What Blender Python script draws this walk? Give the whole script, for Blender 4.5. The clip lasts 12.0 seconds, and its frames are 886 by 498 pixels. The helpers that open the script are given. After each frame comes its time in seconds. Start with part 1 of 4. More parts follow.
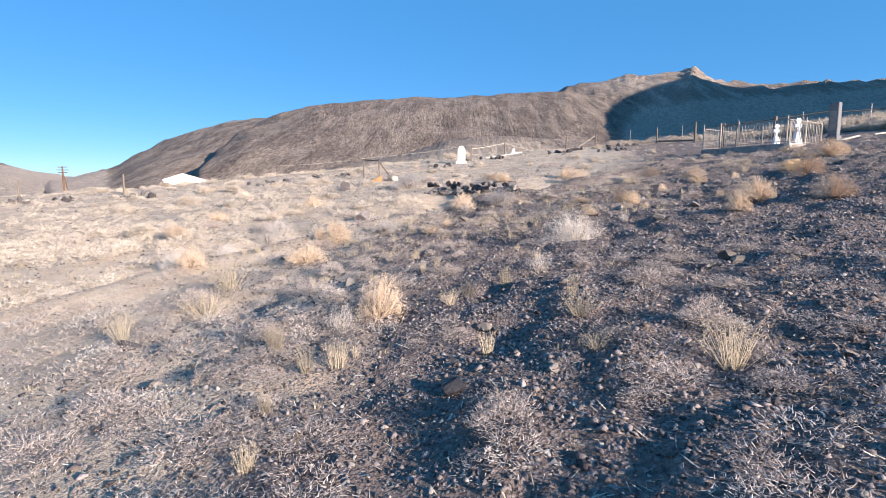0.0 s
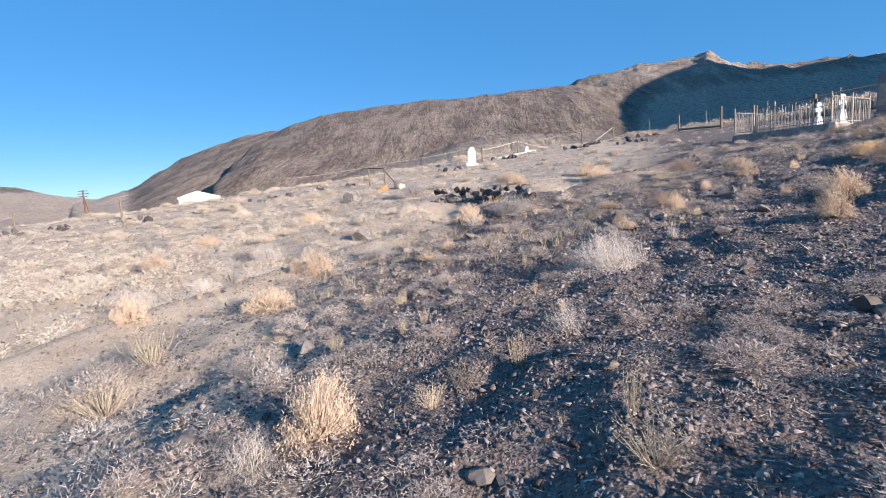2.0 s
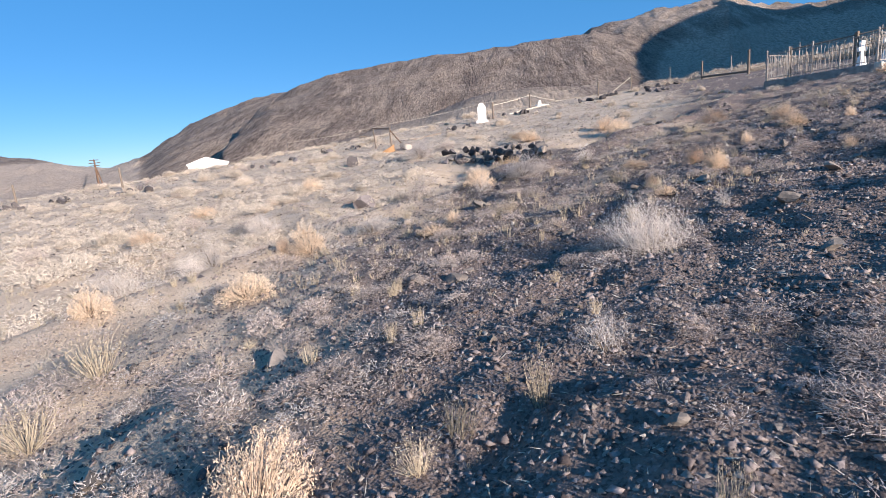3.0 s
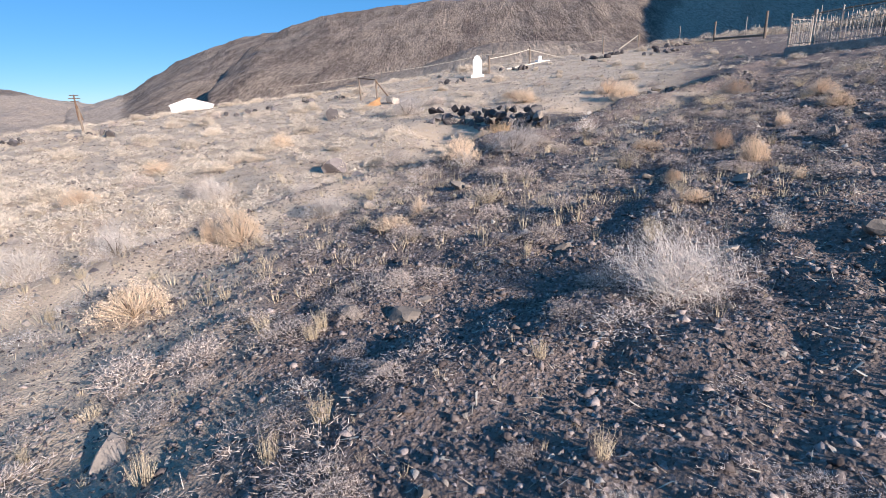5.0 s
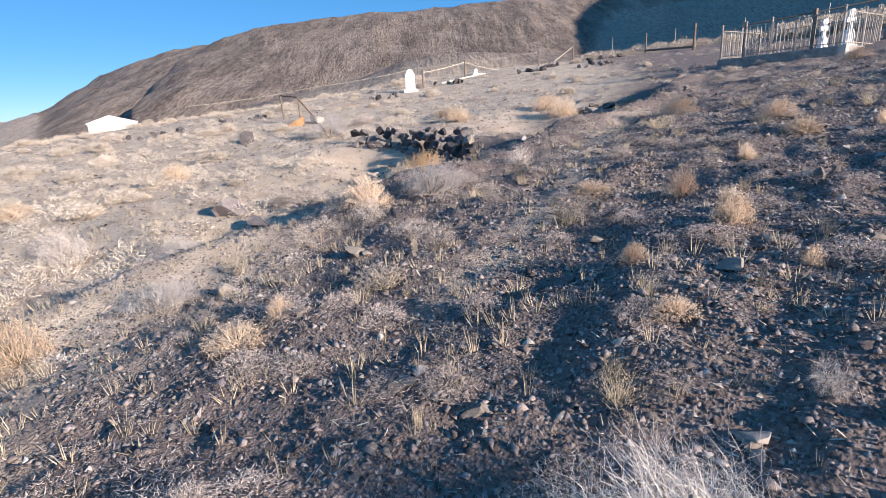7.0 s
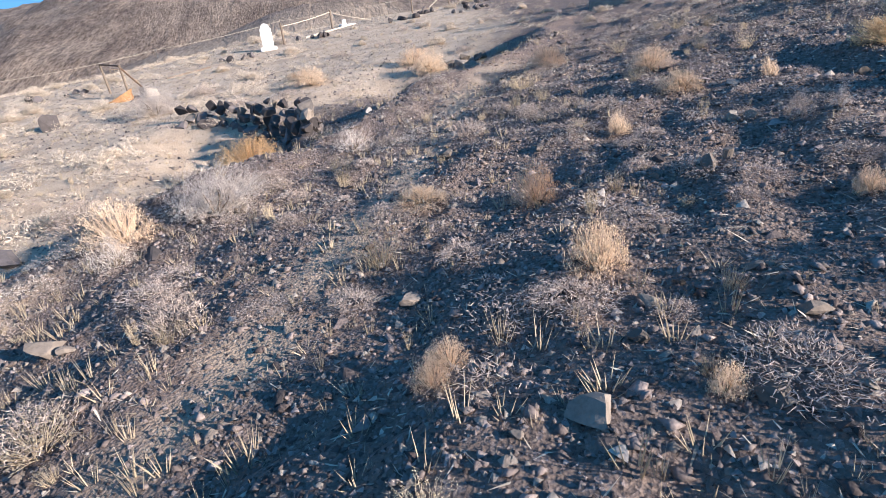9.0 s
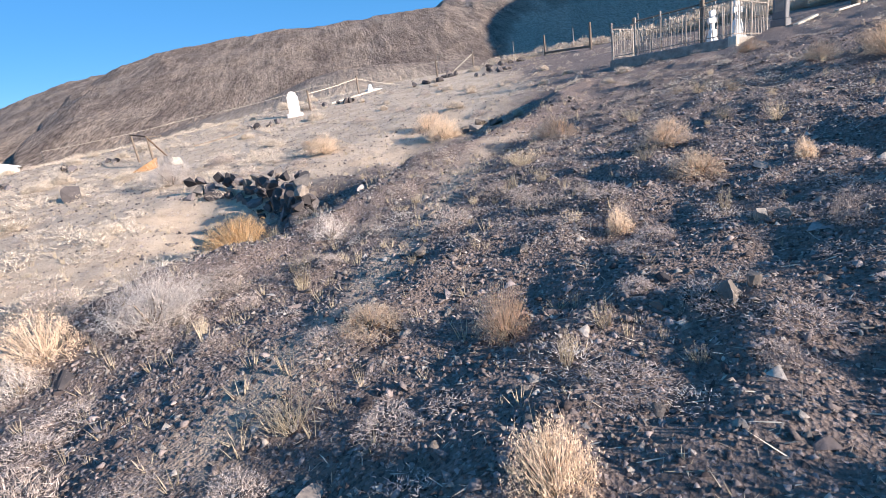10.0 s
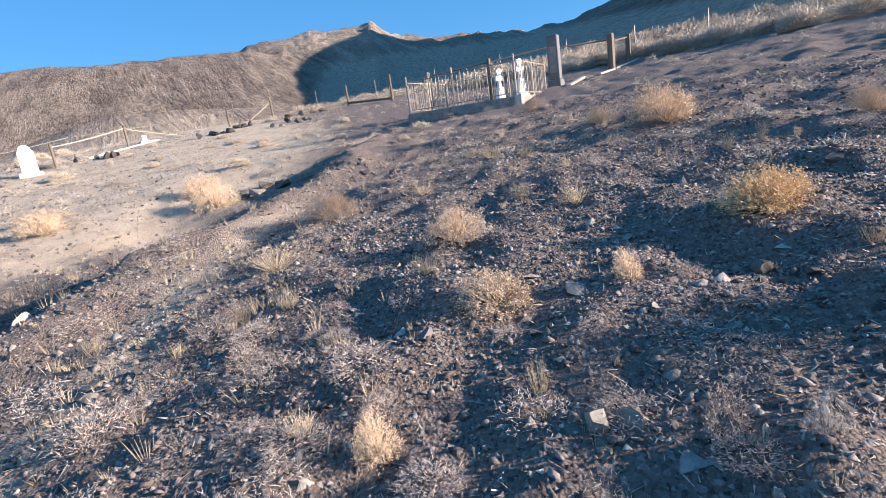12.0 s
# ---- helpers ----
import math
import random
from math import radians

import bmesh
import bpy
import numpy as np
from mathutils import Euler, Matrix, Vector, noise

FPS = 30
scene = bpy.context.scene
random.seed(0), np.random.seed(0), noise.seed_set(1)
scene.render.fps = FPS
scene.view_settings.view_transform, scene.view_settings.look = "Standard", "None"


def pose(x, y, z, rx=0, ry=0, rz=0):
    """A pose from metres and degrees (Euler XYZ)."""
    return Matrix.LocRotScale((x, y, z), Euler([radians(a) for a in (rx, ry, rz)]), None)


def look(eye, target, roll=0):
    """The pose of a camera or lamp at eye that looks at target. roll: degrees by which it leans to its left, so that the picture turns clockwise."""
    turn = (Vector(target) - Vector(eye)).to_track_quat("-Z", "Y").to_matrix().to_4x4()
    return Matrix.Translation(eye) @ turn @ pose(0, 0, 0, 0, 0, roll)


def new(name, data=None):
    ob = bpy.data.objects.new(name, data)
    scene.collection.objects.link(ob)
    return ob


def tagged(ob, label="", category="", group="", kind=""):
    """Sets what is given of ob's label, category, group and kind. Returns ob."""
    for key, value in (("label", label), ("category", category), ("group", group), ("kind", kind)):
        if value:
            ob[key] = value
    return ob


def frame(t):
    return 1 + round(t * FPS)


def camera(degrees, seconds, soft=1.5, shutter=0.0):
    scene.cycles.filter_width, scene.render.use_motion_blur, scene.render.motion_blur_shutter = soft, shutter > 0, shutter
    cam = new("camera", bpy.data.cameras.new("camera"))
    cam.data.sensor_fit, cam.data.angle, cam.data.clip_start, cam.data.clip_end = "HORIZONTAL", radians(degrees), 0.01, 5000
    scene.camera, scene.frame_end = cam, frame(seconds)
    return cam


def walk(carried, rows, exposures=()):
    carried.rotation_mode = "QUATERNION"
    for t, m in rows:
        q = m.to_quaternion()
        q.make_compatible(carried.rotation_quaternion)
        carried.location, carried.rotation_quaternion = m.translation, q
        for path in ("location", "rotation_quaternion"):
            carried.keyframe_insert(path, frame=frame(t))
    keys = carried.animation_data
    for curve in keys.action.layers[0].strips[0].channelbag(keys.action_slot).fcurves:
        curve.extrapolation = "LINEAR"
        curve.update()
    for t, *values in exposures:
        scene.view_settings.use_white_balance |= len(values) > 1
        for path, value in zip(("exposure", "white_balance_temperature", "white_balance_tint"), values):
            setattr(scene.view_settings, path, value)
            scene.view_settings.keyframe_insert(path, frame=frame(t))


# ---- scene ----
cam = camera(82.8, 12.0, soft=0.9)
PATH = [
    (0, (0.138, 0.114, 1.538), (0.135, 2.1, 1.303), 0.1),
    (0.5, (0.252, 0.589, 1.553), (0.272, 2.581, 1.38), 0.1),
    (1, (0.375, 1.008, 1.673), (0.344, 2.999, 1.485), -1.8),
    (1.5, (0.355, 1.481, 1.714), (0.302, 3.474, 1.55), -3.2),
    (2, (0.438, 1.904, 1.739), (0.36, 3.89, 1.513), -3.2),
    (2.5, (0.533, 2.369, 1.807), (0.43, 4.333, 1.446), -3.7),
    (2.7, (0.511, 2.593, 1.786), (0.382, 4.554, 1.416), -4.4),
    (4.3, (0.726, 3.807, 1.934), (0.599, 5.749, 1.477), -6.4),
    (4.5, (0.743, 3.967, 1.922), (0.637, 5.908, 1.453), -5.0),
    (5, (0.765, 4.369, 1.982), (0.653, 6.286, 1.424), -2.2),
    (5.5, (0.941, 4.801, 2.062), (0.747, 6.723, 1.542), -3.8),
    (6, (1.043, 5.249, 2.156), (0.878, 7.162, 1.596), -6.9),
    (6.5, (1.072, 5.713, 2.233), (0.992, 7.63, 1.668), -5.1),
    (7, (1.294, 6.167, 2.254), (1.383, 8.094, 1.724), -3.2),
    (7.5, (1.491, 6.63, 2.341), (1.697, 8.542, 1.792), -4.6),
    (7.7, (1.571, 6.811, 2.361), (1.824, 8.715, 1.804), -5.8),
    (9.3, (2.758, 8.103, 2.392), (3.208, 9.889, 1.611), -5.2),
    (9.5, (2.903, 8.256, 2.404), (3.35, 10.034, 1.604), -3.6),
    (9.7, (3.075, 8.371, 2.468), (3.411, 10.235, 1.825), -6.2),
    (10, (3.311, 8.598, 2.561), (3.632, 10.503, 2.042), -7.8),
    (10.5, (3.679, 9.024, 2.675), (4.327, 10.891, 2.366), -5.6),
    (10.7, (3.829, 9.176, 2.703), (4.605, 10.998, 2.421), -4.4),
    (11, (4.104, 9.427, 2.707), (4.98, 11.207, 2.449), -2.8),
    (11.5, (4.412, 9.851, 2.739), (5.27, 11.609, 2.322), -4.7),
    (12, (4.691, 10.213, 2.795), (5.663, 11.903, 2.348), -8.1),
]
walk(cam, [(t, look(eye, target, roll)) for t, eye, target, roll in PATH], exposures=((0, 1.2, 6450, 14), (1.5, 1.1, 6400, 14), (2.7, 0.99, 6350, 14), (5.0, 0.95, 6300, 14), (7.5, 1.07, 6400, 14), (10.5, 1.2, 6450, 14), (12, 1.32, 6700, 14)))

# ---- light ----
SUN_AZ, SUN_EL = 130.0, 16.0      # bearing from +y towards +x, and height
world = bpy.data.worlds.new("sky")
scene.world = world
world.use_nodes = True
wt = world.node_tree
sky = wt.nodes.new("ShaderNodeTexSky")
sky.sky_type = 'NISHITA'
sky.sun_disc = False
sky.sun_elevation, sky.sun_rotation = radians(SUN_EL), radians(SUN_AZ)
sky.air_density, sky.dust_density, sky.ozone_density = 0.8, 0.0, 2.2
sky.altitude = 1400
deep = wt.nodes.new("ShaderNodeHueSaturation")
deep.inputs["Saturation"].default_value = 1.25
wt.links.new(sky.outputs[0], deep.inputs["Color"])
# the clear high-desert sky is an even azure down to the skyline
even = wt.nodes.new("ShaderNodeMix")
even.data_type = 'RGBA'
even.inputs[0].default_value = 0.6
even.inputs[7].default_value = (0.45, 2.05, 4.4, 1)
wt.links.new(deep.outputs[0], even.inputs[6])
wt.links.new(even.outputs[2], wt.nodes["Background"].inputs[0])
wt.nodes["Background"].inputs[1].default_value = 0.088
sun = new("sun", bpy.data.lights.new("sun", 'SUN'))
sun.data.energy, sun.data.angle, sun.data.color = 5.0, radians(0.6), (1.0, 0.89, 0.77)
to_sun = Vector((math.sin(radians(SUN_AZ)) * math.cos(radians(SUN_EL)), math.cos(radians(SUN_AZ)) * math.cos(radians(SUN_EL)), math.sin(radians(SUN_EL))))
sun.matrix_world = look((30, -30, 40), Vector((30, -30, 40)) - to_sun)


# ---- materials ----
class Nodes:
    """A node material in the making."""

    def __init__(self, name, roughness=0.9):
        self.mat = bpy.data.materials.new(name)
        self.mat.use_nodes = True
        self.tree = self.mat.node_tree
        self.bsdf = self.tree.nodes["Principled BSDF"]
        self.bsdf.inputs["Roughness"].default_value = roughness
        self.bsdf.inputs["Specular IOR Level"].default_value = 0.25
        self.at = self.tree.nodes.new("ShaderNodeTexCoord").outputs["Object"]

    def link(self, a, b):
        self.tree.links.new(a, b)

    def noise(self, scale, detail=4, rough=0.6, vector=None):
        n = self.tree.nodes.new("ShaderNodeTexNoise")
        n.inputs["Scale"].default_value, n.inputs["Detail"].default_value, n.inputs["Roughness"].default_value = scale, detail, rough
        self.link(vector or self.at, n.inputs["Vector"])
        return n.outputs["Fac"]

    def cells(self, scale, out="Distance", vector=None):
        n = self.tree.nodes.new("ShaderNodeTexVoronoi")
        n.inputs["Scale"].default_value = scale
        self.link(vector or self.at, n.inputs["Vector"])
        return n.outputs[out]

    def ramp(self, fac, *stops):
        n = self.tree.nodes.new("ShaderNodeValToRGB")
        e = n.color_ramp.elements
        while len(e) < len(stops):
            e.new(0.5)
        for el, (p, c) in zip(e, stops):
            el.position, el.color = p, (*c, 1) if len(c) == 3 else c
        self.link(fac, n.inputs[0])
        return n.outputs[0]

    def mix(self, fac, a, b, kind='MIX'):
        n = self.tree.nodes.new("ShaderNodeMix")
        n.data_type, n.blend_type = 'RGBA', kind
        for value, sock in ((fac, n.inputs[0]), (a, n.inputs[6]), (b, n.inputs[7])):
            if hasattr(value, "is_output"):
                self.link(value, sock)
            else:
                sock.default_value = value if isinstance(value, float) else (*value, 1)
        return n.outputs[2]

    def math(self, kind, a, b=0.5):
        n = self.tree.nodes.new("ShaderNodeMath")
        n.operation = kind
        for value, sock in ((a, n.inputs[0]), (b, n.inputs[1])):
            if hasattr(value, "is_output"):
                self.link(value, sock)
            else:
                sock.default_value = value
        return n.outputs[0]

    def bump(self, height, strength=0.5, distance=0.02):
        n = self.tree.nodes.new("ShaderNodeBump")
        n.inputs["Strength"].default_value, n.inputs["Distance"].default_value = strength, distance
        self.link(height, n.inputs["Height"])
        self.link(n.outputs[0], self.bsdf.inputs["Normal"])

    def colour(self, c):
        self.link(c, self.bsdf.inputs["Base Color"])
        return self.mat


def plant_material(name, low, high, spread=0.3, thin=0.22):
    """Dry stems: each stem has its own shade between two colours."""
    m = Nodes(name, 0.85)
    g = m.tree.nodes.new("ShaderNodeNewGeometry")
    o = m.tree.nodes.new("ShaderNodeObjectInfo")
    c = m.ramp(g.outputs["Random Per Island"], (0.0, low), (1.0, high))
    shade = m.ramp(o.outputs["Random"], (0.0, (1 - spread,) * 3), (1.0, (1.0, 1.0, 1.0)))
    c = m.mix(1.0, c, shade, 'MULTIPLY')
    # thin dry stems let some of the light through
    through_light = m.tree.nodes.new("ShaderNodeBsdfTranslucent")
    both = m.tree.nodes.new("ShaderNodeMixShader")
    both.inputs[0].default_value = thin
    m.link(c, through_light.inputs[0])
    m.link(m.bsdf.outputs[0], both.inputs[1])
    m.link(through_light.outputs[0], both.inputs[2])
    m.link(both.outputs[0], m.tree.nodes["Material Output"].inputs[0])
    return m.colour(c)


def ground_material():
    m = Nodes("ground", 0.95)
    split = m.tree.nodes.new("ShaderNodeSeparateXYZ")
    m.link(m.at, split.inputs[0])
    # dark basalt gravel lies on the upper slope, tan soil on the lower and further ground
    gravel_attr = m.tree.nodes.new("ShaderNodeAttribute")
    gravel_attr.attribute_name = "gravel"
    rock_attr = m.tree.nodes.new("ShaderNodeAttribute")
    rock_attr.attribute_name = "hillside"
    fine = m.noise(38, 5, 0.75)
    patch = m.noise(1.4, 5, 0.65)
    blotch = m.noise(0.22, 4)
    soil = m.mix(m.ramp(patch, (0.35, (0, 0, 0)), (0.65, (1, 1, 1))), (0.52, 0.405, 0.305), (0.71, 0.58, 0.45))
    soil = m.mix(m.ramp(fine, (0.3, (0, 0, 0)), (0.7, (1, 1, 1))), m.mix(0.5, soil, (0.26, 0.20, 0.155)), soil)
    chips = m.cells(52, "Color")
    chip = m.ramp(chips, (0.2, (0.066, 0.051, 0.049)), (0.65, (0.20, 0.160, 0.150)), (1.0, (0.54, 0.45, 0.42)))
    gravel = m.mix(m.ramp(fine, (0.42, (0, 0, 0)), (0.62, (1, 1, 1))), (0.235, 0.178, 0.150), chip)
    where = m.math('ADD', gravel_attr.outputs["Fac"], m.math('MULTIPLY', m.math('SUBTRACT', patch, 0.5), 1.1))
    near = m.mix(m.ramp(where, (0.35, (0, 0, 0)), (0.7, (1, 1, 1))), soil, gravel)
    # hillsides: brown scree with tan grass between, speckled with brush and boulders
    tall = m.tree.nodes.new("ShaderNodeMapping")
    tall.inputs["Scale"].default_value = (1.9, 0.3, 1.0)
    m.link(m.at, tall.inputs[0])
    scree = m.noise(0.075, 8, 0.74, tall.outputs[0])
    streak = m.noise(0.35, 6, 0.75, tall.outputs[0])
    hill = m.mix(m.ramp(scree, (0.44, (0, 0, 0)), (0.56, (1, 1, 1))), (0.40, 0.32, 0.26), (0.19, 0.145, 0.125))
    hill = m.mix(m.ramp(streak, (0.42, (0, 0, 0)), (0.62, (1, 1, 1))), hill, m.mix(0.6, hill, (0.37, 0.305, 0.25)))
    dots = m.ramp(m.cells(0.95, "Distance", tall.outputs[0]), (0.22, (0.30, 0.27, 0.25)), (0.5, (1, 1, 1)))
    hill = m.mix(0.5, hill, m.mix(1.0, hill, dots, 'MULTIPLY'))
    grit = m.ramp(m.noise(1.1, 6, 0.8, tall.outputs[0]), (0.38, (0.45, 0.43, 0.42)), (0.6, (1.12, 1.1, 1.08)))
    hill = m.mix(1.0, hill, grit, 'MULTIPLY')
    # tan dry grass on lower slopes and far plain, also lightening the shaded valley
    grass_lift_attr = m.tree.nodes.new("ShaderNodeAttribute")
    grass_lift_attr.attribute_name = "grass_and_lift"
    cover = m.math('ADD', grass_lift_attr.outputs["Fac"], m.math('MULTIPLY', m.math('SUBTRACT', scree, 0.5), 1.3))
    hill = m.mix(m.ramp(cover, (0.4, (0, 0, 0)), (0.62, (1, 1, 1))), hill, m.mix(1.0, (0.58, 0.475, 0.39), grit, 'MULTIPLY'))
    near_relief = m.math('ADD', m.math('MULTIPLY', m.cells(52), 0.7), fine)
    far_relief = m.math('MULTIPLY', m.math('ADD', streak, m.math('MULTIPLY', scree, 2.0)), m.math('MULTIPLY', rock_attr.outputs["Fac"], 75.0))
    m.bump(m.math('ADD', near_relief, far_relief), 1.0, 0.025)
    return m.colour(m.mix(rock_attr.outputs["Fac"], near, hill))


def stone_material(name, low, high, scale=18, rough=0.88, bump=0.012):
    m = Nodes(name, rough)
    o = m.tree.nodes.new("ShaderNodeObjectInfo")
    g = m.tree.nodes.new("ShaderNodeNewGeometry")
    each = m.math('FRACT', m.math('ADD', o.outputs["Random"], g.outputs["Random Per Island"]), 0)
    base = m.ramp(each, (0.0, low), (0.75, high), (1.0, tuple(min(1, 1.5 * v) for v in high)))
    spots = m.noise(scale, 6, 0.7)
    c = m.mix(m.ramp(spots, (0.35, (0, 0, 0)), (0.7, (1, 1, 1))), m.mix(0.45, base, (0.03, 0.028, 0.025)), base)
    m.bump(spots, 0.7, bump)
    return m.colour(c)


def wood_material(name, low, high):
    m = Nodes(name, 0.85)
    stretch = m.tree.nodes.new("ShaderNodeMapping")
    stretch.inputs["Scale"].default_value = (22, 22, 1.6)
    m.link(m.at, stretch.inputs[0])
    grain = m.noise(2.2, 6, 0.7, stretch.outputs[0])
    c = m.ramp(grain, (0.3, low), (0.7, high))
    m.bump(grain, 0.6, 0.006)
    return m.colour(c)


def painted_material(name, base, dirt, amount=0.6, scale=5, rough=0.7, metallic=0.0):
    m = Nodes(name, rough)
    m.bsdf.inputs["Metallic"].default_value = metallic
    n = m.noise(scale, 6, 0.7)
    m.bump(m.noise(60, 3), 0.3, 0.002)
    return m.colour(m.mix(m.ramp(n, (amount - 0.12, (0, 0, 0)), (amount + 0.15, (1, 1, 1))), base, dirt))


GROUND = ground_material()
GRAVEL = stone_material("basalt gravel", (0.076, 0.058, 0.057), (0.32, 0.262, 0.245), 30)
PALE_GRAVEL = stone_material("pale gravel", (0.26, 0.21, 0.175), (0.50, 0.43, 0.37), 30)
BASALT = stone_material("basalt", (0.06, 0.052, 0.054), (0.16, 0.138, 0.135), 9)
FIELDSTONE = stone_material("fieldstone", (0.13, 0.108, 0.095), (0.28, 0.235, 0.20), 12)
PALE_ROCK = stone_material("pale rock", (0.30, 0.26, 0.22), (0.46, 0.40, 0.34), 9)
RUSTSTONE = stone_material("orange stone", (0.32, 0.17, 0.08), (0.48, 0.27, 0.13), 8)
STRAW_MAT = plant_material("straw twigs", (0.66, 0.49, 0.35), (0.95, 0.77, 0.58), 0.1, 0.25)
YELLOW_MAT = plant_material("yellow twigs", (0.68, 0.47, 0.27), (0.98, 0.77, 0.48), 0.1, 0.25)
PALE_MAT = plant_material("bleached twigs", (0.58, 0.50, 0.45), (0.92, 0.83, 0.75), 0.2)
GRASS_MAT = plant_material("dry grass", (0.46, 0.37, 0.26), (0.80, 0.67, 0.49))
MAT_MAT = plant_material("grey mat plant", (0.36, 0.292, 0.255), (0.84, 0.71, 0.63), 0.3)
LITTER = plant_material("twig litter", (0.33, 0.26, 0.20), (0.81, 0.73, 0.61))
SAGE_MAT = plant_material("sage twigs", (0.49, 0.42, 0.34), (0.94, 0.81, 0.68), 0.25)
STEM_MAT = plant_material("dark stems", (0.26, 0.20, 0.15), (0.42, 0.33, 0.25))
MARBLE = painted_material("white marble", (0.82, 0.80, 0.77), (0.62, 0.59, 0.54), 0.62, 7, 0.6)
GREY_STONE = painted_material("grey granite", (0.20, 0.20, 0.21), (0.12, 0.12, 0.125), 0.5, 30, 0.6)
CONCRETE = painted_material("old concrete", (0.36, 0.32, 0.28), (0.22, 0.19, 0.17), 0.5, 6, 0.9)
IRON = painted_material("weathered iron", (0.40, 0.37, 0.335), (0.24, 0.17, 0.12), 0.52, 14, 0.6, 0.2)
RUST = painted_material("rusted iron", (0.13, 0.085, 0.06), (0.22, 0.13, 0.08), 0.5, 18, 0.8, 0.3)
GALVANISED = painted_material("galvanised steel", (0.16, 0.16, 0.16), (0.26, 0.22, 0.19), 0.55, 20, 0.55, 0.5)
WOOD = wood_material("weathered wood", (0.11, 0.08, 0.06), (0.27, 0.215, 0.17))
PALE_WOOD = wood_material("bleached wood", (0.42, 0.36, 0.29), (0.68, 0.60, 0.50))
WHITEWASH = painted_material("white cladding", (0.80, 0.79, 0.77), (0.66, 0.63, 0.58), 0.62, 0.6, 0.6)


# ---- the lie of the land ----
def smooth(a, b, v):
    u = np.clip((v - a) / (b - a), 0, 1)
    return u * u * (3 - 2 * u)


def lattice(ix, iy, seed):
    h = np.sin(ix * 127.1 + iy * 311.7 + seed * 74.7) * 43758.5453
    return h - np.floor(h)


def value_noise(x, y, seed=0):
    """Smooth noise of cell size 1, from -1 to 1."""
    ix, iy = np.floor(x), np.floor(y)
    fx, fy = x - ix, y - iy
    fx, fy = fx * fx * (3 - 2 * fx), fy * fy * (3 - 2 * fy)
    low = lattice(ix, iy, seed) * (1 - fx) + lattice(ix + 1, iy, seed) * fx
    high = lattice(ix, iy + 1, seed) * (1 - fx) + lattice(ix + 1, iy + 1, seed) * fx
    return 2 * (low * (1 - fy) + high * fy) - 1


def rough(x, y, seed=0, octaves=4):
    return sum(value_noise(x * 2.03 ** n, y * 2.03 ** n, seed + n) * 0.5 ** n for n in range(octaves))


SLOPE = (0.6959, 0.9833, 0.1293, 0.9491, -0.399, 1.3157, -0.1919, -0.9662, 0.503, 0.1681, 0.1196, -0.1482, -0.0467, 0.0635, -0.0041)
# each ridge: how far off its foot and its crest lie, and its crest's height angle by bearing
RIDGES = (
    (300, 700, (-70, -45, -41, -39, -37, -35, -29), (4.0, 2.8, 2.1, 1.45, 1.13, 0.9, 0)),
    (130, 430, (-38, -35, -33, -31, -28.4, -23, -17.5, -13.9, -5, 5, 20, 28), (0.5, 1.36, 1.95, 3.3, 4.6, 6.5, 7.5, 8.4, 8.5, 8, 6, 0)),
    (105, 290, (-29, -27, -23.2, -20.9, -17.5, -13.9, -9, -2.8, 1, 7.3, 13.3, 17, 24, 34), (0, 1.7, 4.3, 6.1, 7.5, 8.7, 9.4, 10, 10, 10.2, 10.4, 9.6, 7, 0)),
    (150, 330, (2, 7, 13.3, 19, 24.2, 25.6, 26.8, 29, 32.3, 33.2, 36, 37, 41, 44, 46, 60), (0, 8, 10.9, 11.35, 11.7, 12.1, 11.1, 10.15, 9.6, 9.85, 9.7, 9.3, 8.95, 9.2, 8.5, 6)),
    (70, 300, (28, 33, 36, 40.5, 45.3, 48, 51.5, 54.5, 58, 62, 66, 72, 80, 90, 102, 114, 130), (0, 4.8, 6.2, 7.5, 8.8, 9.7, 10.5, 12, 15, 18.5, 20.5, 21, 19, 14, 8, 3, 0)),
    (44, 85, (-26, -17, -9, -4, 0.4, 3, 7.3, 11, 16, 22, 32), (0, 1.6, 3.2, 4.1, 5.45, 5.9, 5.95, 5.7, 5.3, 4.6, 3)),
)


